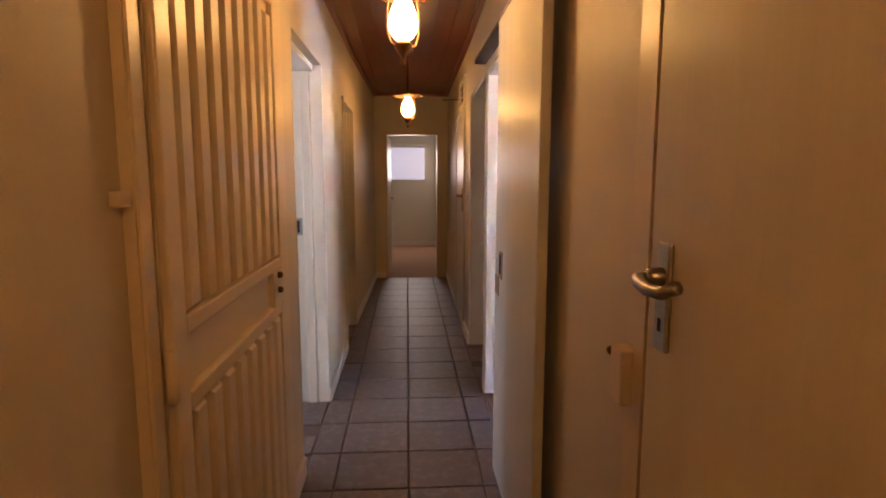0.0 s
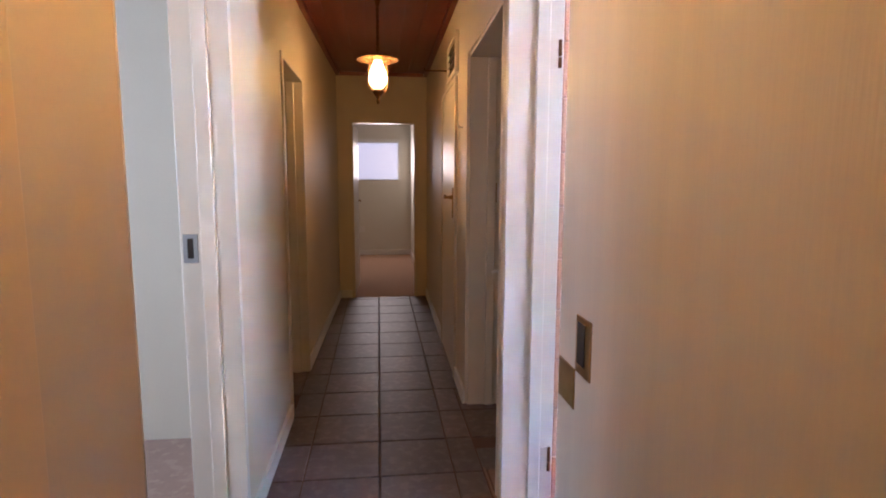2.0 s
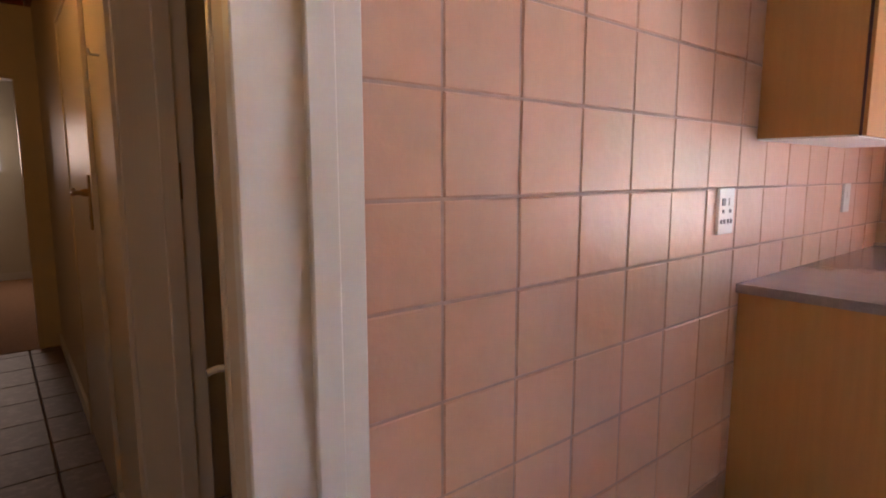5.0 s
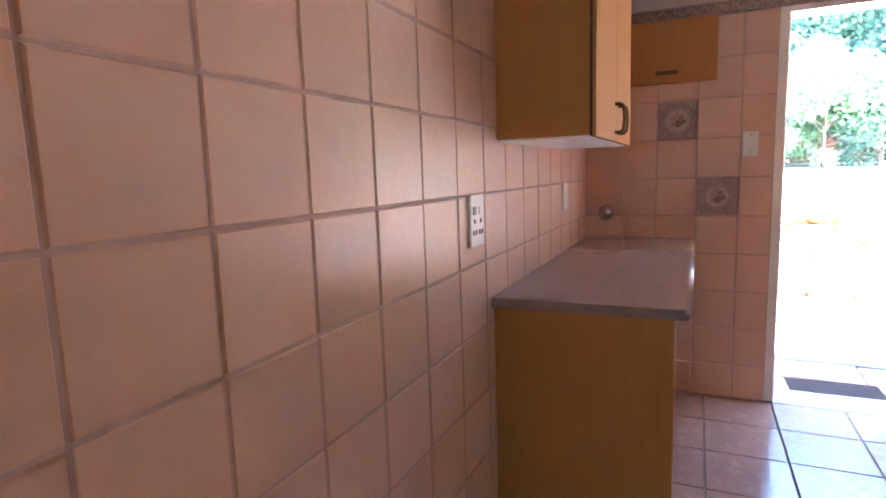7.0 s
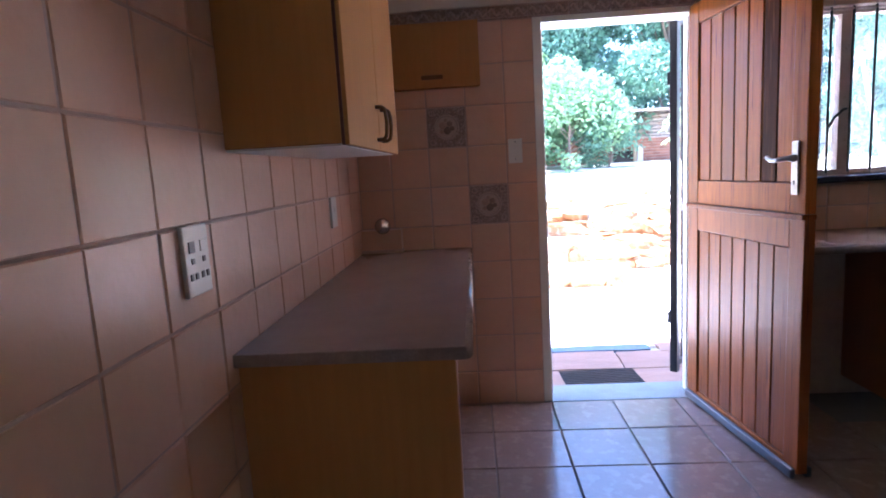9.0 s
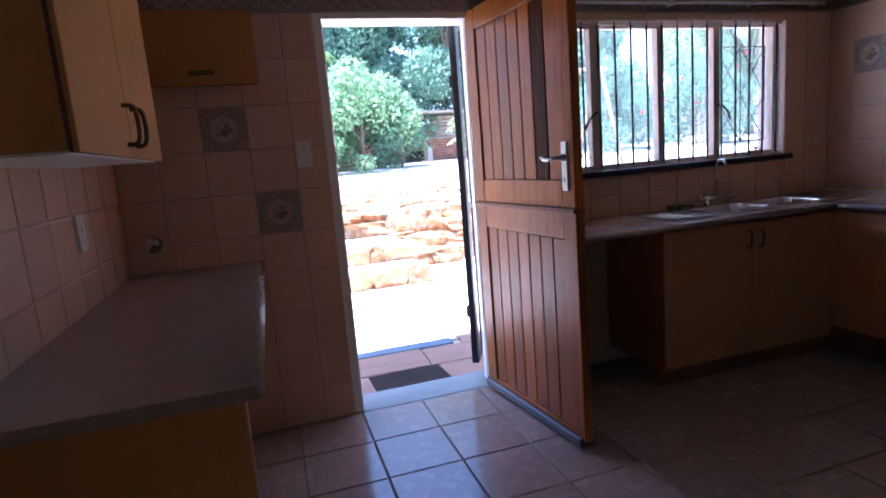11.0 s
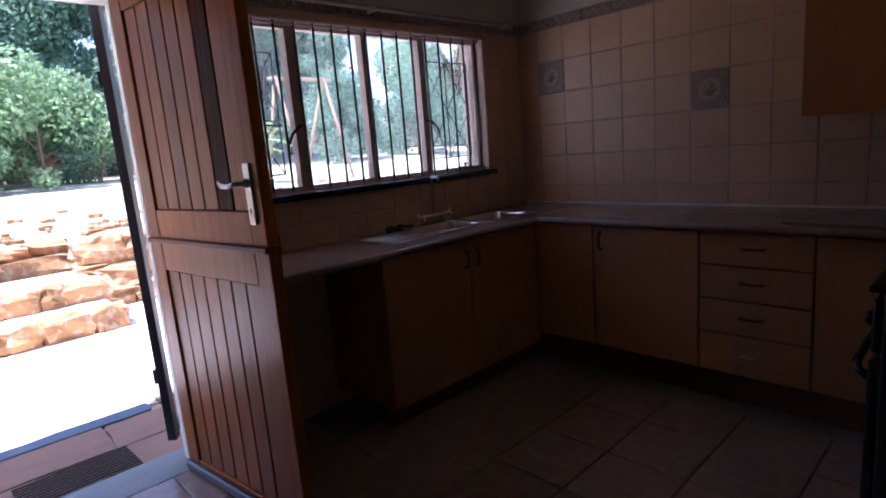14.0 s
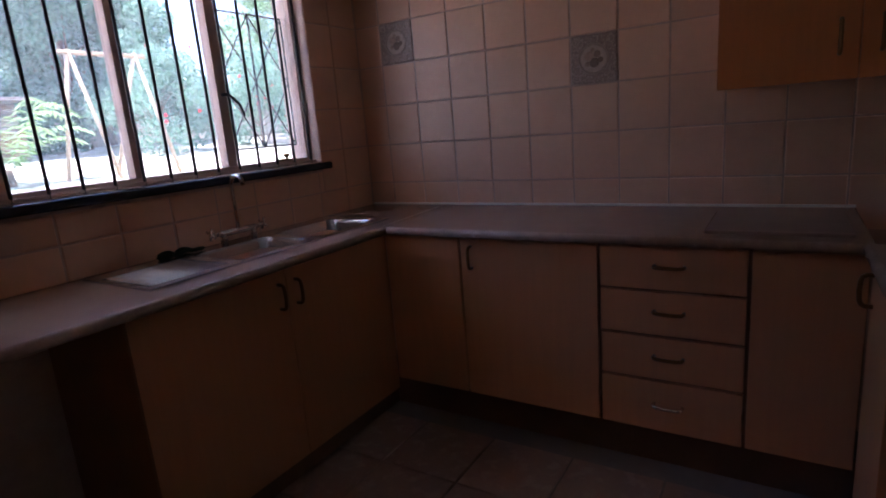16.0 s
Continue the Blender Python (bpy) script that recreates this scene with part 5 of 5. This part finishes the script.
tree("flowering_shrub", 19.2, -1.7, 1.9, 1.0, M_LEAF_DK, 15, "low dark green shrub beside the outbuilding", 5000, 0.06, 0.04, 0.0, "shrub")
tree("flowering_shrub", 19.5, 3.6, 3.2, 1.9, M_LEAF, 13, "sunlit pale green shrub beside the lawn", 9000, 0.085, 0.06, 0.05, "shrub")
tall = [(24, 7.0, 9), (23, 3.0, 10), (25, -1.0, 9), (22.5, -5.0, 8.5), (24, -9.5, 9.5), (26.5, -11.8, 9), (21.5, -18.6, 8.0), (24, 11.5, 9), (22, -25, 8)]
for k, (x, y, h) in enumerate(tall):
    tree("garden_tree", x, y, h, 3.6, M_LEAF if k == 6 else M_LEAF_DK, 20 + k, "tall dense dark green garden tree", 42000, 0.095, 0.2, 0.0)
tree("hibiscus_bush", 18.5, -9.0, 3.0, 1.9, M_LEAF_DK, 51, "dark green bush with red flowers", 7000, 0.08, 0.05, 0.05, "bush")
tree("hibiscus_bush", 18.0, -12.5, 3.3, 2.0, M_LEAF_DK, 52, "dark green bush with red flowers", 7000, 0.08, 0.05, 0.05, "bush")
rng = random.Random(5)
petals = bmesh.new()
for k in range(26):
    made = bmesh.ops.create_icosphere(petals, subdivisions=1, radius=rng.uniform(0.035, 0.06))["verts"]
    bmesh.ops.translate(petals, verts=made, vec=(rng.uniform(16.0, 17.2), rng.uniform(-14, -7.5), rng.uniform(1.9, 4.2)))
tagged(finish("red_flowers", petals, M_PETAL), "scattered red hibiscus flowers", "flowers", kind="stuff")


def palm(x, y, seed):
    random.seed(seed)
    z0 = ground_z(x, y)
    t = thing("palm_bush", x, y, z0, "low palm with arching pale green fronds", "palm")
    bm = bmesh.new()
    tube(bm, [(x, y, z0 - 0.05), (x, y, z0 + 0.3)], 0.1, 9, 0.08)
    part("trunk", bm, M_BARK, t, smooth=True)
    for k in range(16):
        a = k * 2.4
        reach, rise = random.uniform(1.0, 1.5), random.uniform(0.5, 1.6)
        bm = bmesh.new()
        side = Vector((-math.sin(a), math.cos(a), 0))
        for i in range(1, 15):
            f = i / 14
            c = Vector((x + math.cos(a) * reach * f, y + math.sin(a) * reach * f, z0 + 0.3 + rise * math.sin(f * 2.2) * 0.8))
            for s in (-1, 1):
                tip = c + side * s * 0.45 * (1 - 0.6 * f) + Vector((math.cos(a) * 0.14, math.sin(a) * 0.14, -0.10))
                v = [bm.verts.new(c), bm.verts.new(c + Vector((math.cos(a) * 0.085, math.sin(a) * 0.085, 0.01))), bm.verts.new(tip)]
                bm.faces.new(v)
        part("frond", bm, M_LEAF_LT, t)


palm(13.6, -2.9, 61)


def banana_plant(x, y, seed):
    random.seed(seed)
    z0 = ground_z(x, y)
    t = thing("banana_plant", x, y, z0, "tall banana plant with broad sunlit green leaves", "plant")
    part("trunk", tube(bmesh.new(), [(x, y, z0 - 0.05), (x + 0.05, y, z0 + 1.0), (x, y + 0.05, z0 + 2.4)], 0.12, 10, 0.08), M_BARK, t, smooth=True)
    for k in range(9):
        a = k * 2.4 + 0.3
        reach, rise = random.uniform(1.0, 1.7), random.uniform(0.8, 1.7)
        bm = bmesh.new()
        out, side = Vector((math.cos(a), math.sin(a), 0)), Vector((-math.sin(a), math.cos(a), 0))
        rows_ = []
        for i in range(13):
            f = i / 12
            c = Vector((x, y, z0 + 2.3)) + out * reach * f + Vector((0, 0, rise * math.sin(f * 2.3)))
            w = 0.30 * math.sin(math.pi * (0.06 + 0.9 * f)) ** 0.6 * (1 if i > 1 else 0.15)
            rows_.append([bm.verts.new(c + side * w * q + Vector((0, 0, -0.12 * abs(q) * w + 0.02 * noise.noise(c * 5 + side * q)))) for q in (-1, -0.5, 0, 0.5, 1)])
        for r0, r1 in zip(rows_, rows_[1:]):
            for q in range(4):
                bm.faces.new((r0[q], r0[q + 1], r1[q + 1], r1[q]))
        part("leaf_blade", bm, M_LEAF_LT, t, smooth=True)


banana_plant(20.3, 1.25, 62)
banana_plant(20.8, 2.4, 63)

# timber swing frame on the lawn
swing = thing("swing_frame", 13.2, -6.0, 0.85, "weathered timber swing frame on the lawn", "swing frame")
for (x, y) in ((13.0, -4.02), (13.0, -5.25)):
    zt = ground_z(x, y)
    for dx, dy in ((-0.35, -0.35), (0.35, 0.30 if y > -5 else 0.62)):
        bm = bmesh.new()
        tube(bm, [(x + dx, y + dy, zt - 0.1), (x, y, zt + 2.35)], 0.04, 10, 0.036)
        part("leg", bm, M_TIMBER, swing, smooth=True)
bm = bmesh.new()
tube(bm, [(13.0, -3.85, ground_z(13, -5) + 2.3), (13.0, -5.45, ground_z(13, -5) + 2.3)], 0.042, 10)
part("crossbeam", bm, M_TIMBER, swing, smooth=True)

# brick outbuilding with a corrugated lean-to
hut = thing("outbuilding", 21.5, -1.6, 1.3, "low red brick outbuilding with corrugated iron top", "outbuilding")
hz = ground_z(21.5, -2)
bm = bmesh.new()
box(bm, 21.3, -6.5, hz - 0.2, 21.5, 4.5, hz + 0.85)
part("core", bm, M_MORTAR, hut)
bm = bmesh.new()
for r in range(9):
    y = -6.5 + (0.12 if r % 2 else 0)
    while y < 4.3:
        if not (-3.4 < y < -2.35 and r < 5):
            box(bm, 21.27, y + 0.006, hz - 0.1 + r * 0.1 + 0.006, 21.31, y + 0.234, hz - 0.1 + (r + 1) * 0.1 - 0.006)
        y += 0.24
br = part("brickwork", bm, M_BRICK, hut)
tagged(br, kind="stuff")
# no hole is cut here; a dark sheet paints the opening's shade
part("opening", rounded(21.26, -3.15, hz - 0.1, 21.29, -2.37, hz + 0.38, 0.002), M_SHADOW, hut, "dark sheet for the shade of an opening")
for k in range(6):
    bm = bmesh.new()
    tube(bm, [(21.4, -6.4, hz + 0.92 + k * 0.13), (21.4, -3.1, hz + 0.92 + k * 0.13)], 0.07, 8)
    part("corrugation", bm, M_ROOF, hut, "horizontal corrugated iron fold" if k == 0 else "", True)
part("roof_post", rounded(21.12, -3.12, hz - 0.1, 21.2, -3.04, hz + 1.68, 0.01), M_TIMBER, hut, "weathered timber post")
part("door_post", rounded(21.18, -3.38, hz - 0.1, 21.26, -3.2, hz + 0.55, 0.01), M_PRECAST, hut, "pale concrete pillar")
part("roof_edge", rounded(20.7, -6.6, hz + 1.68, 22.2, -2.95, hz + 1.77, 0.01), M_ROOF, hut)
fence = thing("precast_wall", 18.2, -13.6, 1.0, "pale slatted precast concrete garden wall panel", "wall")
for k in range(12):
    z = hz - 0.45 + k * 0.165
    part("panel", rounded(18.2, -14.15, z, 18.27, -13.05, z + 0.135, 0.012), M_PRECAST, fence)
for y in (-14.23, -13.04):
    part("post", rounded(18.17, y, hz - 0.5, 18.3, y + 0.08, hz + 1.6, 0.012), M_PRECAST, fence)
boundary = bmesh.new()
box(boundary, 28.0, -40, 0.8, 28.2, 30, 3.0)
structure("garden_wall", boundary, M_PRECAST, "plain boundary wall behind the trees", "wall")

# ---------------- tiles, last ----------------


def tile_mesh(name, w, h, t, mat, r=0.003):
    """Lies in local x (width), z (height); its face looks along -y and stands t proud."""
    bm = bmesh.new()
    f = [bm.verts.new(p) for p in ((r, -t, r), (w - r, -t, r), (w - r, -t, h - r), (r, -t, h - r))]
    b = [bm.verts.new(p) for p in ((0, 0, 0), (w, 0, 0), (w, 0, h), (0, 0, h))]
    m = [bm.verts.new(p) for p in ((0, -t * 0.55, 0), (w, -t * 0.55, 0), (w, -t * 0.55, h), (0, -t * 0.55, h))]
    bm.faces.new(f)
    for lo, hi in ((m, f), (b, m)):
        for k in range(4):
            bm.faces.new((lo[k], lo[(k + 1) % 4], hi[(k + 1) % 4], hi[k]))
    me = bpy.data.meshes.new(name)
    bmesh.ops.recalc_face_normals(bm, faces=bm.faces)
    bm.to_mesh(me)
    bm.free()
    me.materials.append(mat)
    return me


cache = {}


def lay(name, w, h, t, mat, m, parent):
    key = (name, round(w, 3), round(h, 3), mat.name)
    if key not in cache:
        cache[key] = tile_mesh(name, w, h, t, mat)
    ob = new(name, cache[key])
    ob.matrix_world = m
    ob.parent = parent
    ob.matrix_parent_inverse = parent.matrix_basis.inverted()
    return ob


G = 0.0055
RZ = [0.0] + [-0.018 + 0.206 * r for r in range(1, 11)]
RZ[-1] = 2.045


def spans(a, b, joint, pitch):
    """Cuts a..b at joint + k * pitch."""
    k = math.ceil((a - joint) / pitch + 1e-6)
    out, last = [], a
    while joint + k * pitch < b - 1e-6:
        out.append((last, joint + k * pitch))
        last = joint + k * pitch
        k += 1
    out.append((last, b))
    return [s for s in out if s[1] - s[0] > 0.015]


random.seed(2)


def jog():
    return Matrix.Rotation(radians(random.uniform(-0.5, 0.5)), 4, "Z") @ Matrix.Rotation(radians(random.uniform(-0.5, 0.5)), 4, "X")


def deco(m, w, h, parent):
    """Raised ring and motif on a patterned tile."""
    t = lay("patterned_tile", w, h, 0.009, M_DECO, m, parent)
    key = "rim", round(w, 2)
    if key not in cache:
        bm = bmesh.new()
        ring = [(w / 2 + 0.062 * math.cos(a), -0.0095, h / 2 + 0.062 * math.sin(a)) for a in [k * math.pi / 12 for k in range(25)]]
        tube(bm, ring, 0.004, 5)
        for cx in (0.025, w - 0.025):
            for cz in (0.025, h - 0.025):
                tube(bm, [(cx + 0.014 * math.cos(a), -0.0095, cz + 0.014 * math.sin(a)) for a in [k * math.pi / 5 for k in range(11)]], 0.0025, 4)
        cache[key] = bpy.data.meshes.new("rim")
        bm.to_mesh(cache[key])
        bm.free()
        cache[key].materials.append(M_DECO_RIM)
        bm = bmesh.new()
        n = 20
        loop = [bm.verts.new((w / 2 + 0.056 * math.cos(2 * math.pi * k / n), -0.0098, h / 2 + 0.056 * math.sin(2 * math.pi * k / n))) for k in range(n)]
        bm.faces.new(loop)
        fruit = bmesh.new()
        for q, (fx, fz, r) in enumerate(((-0.018, 0.012, 0.019), (0.016, 0.018, 0.015), (0.004, -0.016, 0.021), (-0.024, -0.02, 0.011), (0.03, -0.006, 0.012), (-0.004, 0.036, 0.009))):
            c = Vector((w / 2 + fx, -0.0105, h / 2 + fz))
            made = bmesh.ops.create_icosphere(fruit, subdivisions=2, radius=r)["verts"]
            for v in made:
                v.co = c + Vector((v.co.x * (1.15 - 0.1 * (q % 3)), v.co.y * 0.15, v.co.z))
        cache["fruit"] = bpy.data.meshes.new("fruit_motif")
        fruit.to_mesh(cache["fruit"])
        fruit.free()
        cache["fruit"].materials.append(M_DECO_FRUIT)
        cache["motif"] = bpy.data.meshes.new("motif")
        bm.to_mesh(cache["motif"])
        bm.free()
        cache["motif"].materials.append(M_DECO_LIGHT)
    for nm, me in (("rim", cache[key]), ("medallion", cache["motif"]), ("fruit_motif", cache["fruit"])):
        o = new(nm, me)
        o.parent = t


def tiles_on(parent_name, cols, rows, to_world, skip, decos=()):
    parent = bpy.data.objects[parent_name]
    for a, b in cols:
        for z0, z1 in rows:
            if skip(a, b, z0, z1):
                continue
            is_deco = any(abs((a + b) / 2 - c) < 0.06 and abs((z0 + z1) / 2 - z) < 0.06 for c, z in decos)
            m = to_world(a + G / 2, b - G / 2, z0 + G / 2)
            if is_deco:
                deco(m, b - a - G, z1 - z0 - G, parent)
            else:
                lay("tile", b - a - G, z1 - z0 - G, 0.008, M_TILE, m @ jog(), parent)


rows = list(zip(RZ, RZ[1:]))
# north wall: faces -y
tiles_on("wall_north", spans(XK + 0.014, XE - 0.009, 0.90, 0.2118), rows, lambda a, b, z: Matrix.Translation((a, YN, z)),
         lambda a, b, z0, z1: False)
# east wall: faces -x; local x runs towards -y
east_m = Matrix.Rotation(radians(-90), 4, "Z")


HOLES = [(WIN[0], WIN[1], WIN[2] - 0.046, WIN[3]), (DOOR[0], DOOR[1], 0.0, DOOR[3])]


def minus(cell, hole):
    """What is left of a cell (a, b, z0, z1) round a rectangular hole."""
    a, b, z0, z1 = cell
    ha, hb, h0, h1 = hole
    if b <= ha or a >= hb or z1 <= h0 or z0 >= h1:
        return [cell]
    out = []
    if a < ha:
        out.append((a, ha, z0, z1))
    if b > hb:
        out.append((hb, b, z0, z1))
    a, b = max(a, ha), min(b, hb)
    if z0 < h0:
        out.append((a, b, z0, h0))
    if z1 > h1:
        out.append((a, b, h1, z1))
    return out


east = bpy.data.objects["wall_east"]
for a, b in spans(YS + 0.009, YN - 0.009, 2.705, 0.2045):
    for z0, z1 in rows:
        if b < 1.3 and z1 < 0.85:
            continue
        cells = [(a, b, z0, z1)]
        for hole in HOLES:
            cells = [c for cell in cells for c in minus(cell, hole)]
        for ca, cb, c0, c1 in cells:
            if cb - ca < 0.018 or c1 - c0 < 0.018:
                continue
            m = Matrix.Translation((XE, cb - G / 2, c0 + G / 2)) @ east_m
            if (abs((ca + cb) / 2 - 2.807) < 0.06 and abs((c0 + c1) / 2 - 1.527) < 0.06) or (abs((ca + cb) / 2 - 2.602) < 0.06 and abs((c0 + c1) / 2 - 1.115) < 0.06):
                deco(m, cb - ca - G, c1 - c0 - G, east)
            else:
                lay("tile", cb - ca - G, c1 - c0 - G, 0.008, M_TILE, m @ jog(), east)
# south wall: faces +y; local x runs towards -x
south_m = Matrix.Rotation(radians(180), 4, "Z")
tiles_on("wall_south", spans(1.2, XE - 0.009, 3.745, 0.2058), [r for r in rows if r[1] > 0.86],
         lambda a, b, z: Matrix.Translation((b, YS, z)) @ south_m, lambda a, b, z0, z1: False,
         [(3.642, 1.733), (2.613, 1.527)])

# listello strips
def listello(parent_name, a0, a1, to_world):
    parent = bpy.data.objects[parent_name]
    for a, b in spans(a0, a1, 0.1, 0.2058):
        t = lay("border_tile", b - a - 0.003, 0.066, 0.010, M_DECO, to_world(a, b, 2.049), parent)
        for z in (0.003, 0.059):
            o = lay("border_rib", b - a - 0.003, 0.006, 0.014, M_DECO_RIM, to_world(a, b, 2.049 + z), parent)
        if "listello" not in cache:
            bm = bmesh.new()
            for q in range(3):
                c = 0.035 + q * 0.067
                tube(bm, [(c - 0.028 + 0.056 * f, -0.0105, 0.033 + 0.016 * math.sin(f * 2 * math.pi)) for f in [k / 8 for k in range(9)]], 0.005, 5)
                made = bmesh.ops.create_icosphere(bm, subdivisions=1, radius=0.009)["verts"]
                bmesh.ops.translate(bm, verts=made, vec=(c, -0.009, 0.033))
            cache["listello"] = bpy.data.meshes.new("scroll")
            bm.to_mesh(cache["listello"])
            bm.free()
            cache["listello"].materials.append(M_DECO_LIGHT)
        if b - a > 0.2:
            o = new("scroll", cache["listello"])
            o.parent = t


listello("wall_east", YS + 0.012, YN - 0.012, lambda a, b, z: Matrix.Translation((XE, b, z)) @ east_m)
listello("wall_south", 1.2, XE - 0.012, lambda a, b, z: Matrix.Translation((b, YS, z)) @ south_m)

# floor tiles: local z of the tile mesh turned to lie along +y
flat = Matrix.Rotation(radians(-90), 4, "X")


def floor_tiles(parent, x0, x1, y0, y1, jx, px, jy, py, mat, g, skip):
    for a, b in spans(x0, x1, jx, px):
        for c, d in spans(y0, y1, jy, py):
            if skip(a, b, c, d):
                continue
            m = Matrix.Translation((a + g / 2, d - g / 2, -0.008)) @ flat
            lay("floor_tile", b - a - g, d - c - g, 0.008, mat, m @ Matrix.Rotation(radians(random.uniform(-0.12, 0.12)), 4, "X"), parent)


FLAT_TEST = (flat @ Vector((0, -1, 0))).z
flat = flat if FLAT_TEST > 0 else Matrix.Rotation(radians(90), 4, "X")
JY = 3.216 + 0.337 * 3
floor_tiles(floor_corridor, XL + 0.001, XR - 0.001, YSTART, JY, 0.347, 0.337, 3.216, 0.337, M_CFLOOR, 0.008, lambda *q: False)
floor_tiles(floor_corridor, XL + 0.001, XR + 0.085, JY, YEND, 0.347, 0.337, 3.216, 0.337, M_CFLOOR, 0.008, lambda *q: False)
floor_tiles(floor_corridor, XL - 0.19, XL, L1[0], L1[1], 0.347, 0.337, 3.216, 0.337, M_CFLOOR, 0.008, lambda *q: False)
floor_tiles(floor_corridor, XL - 0.19, XL, L2[0], L2[1], 0.347, 0.337, 3.216, 0.337, M_CFLOOR, 0.008, lambda *q: False)
floor_tiles(floor_corridor, XR, XK, R2[0], JY, 0.347, 0.337, 3.216, 0.337, M_CFLOOR, 0.008, lambda *q: False)
floor_tiles(floor_kitchen, XK, XE - 0.001, YS, YN, 3.218, 0.340, 2.316, 0.333, M_KFLOOR, 0.006,
            lambda a, b, c, d: d < -0.55 or (a > 3.5 and d < 0.70))
floor_tiles(floor_kitchen, XR, XK, R1[0], R1[1], 3.218, 0.340, 2.316, 0.333, M_KFLOOR, 0.006, lambda *q: False)
bm = bmesh.new()
box(bm, XE, DOOR[0] + 0.045, -0.1, XE + 0.10, DOOR[1] - 0.045, -0.004)
structure("threshold", bm, M_STEP, "grey painted back door threshold", "threshold")
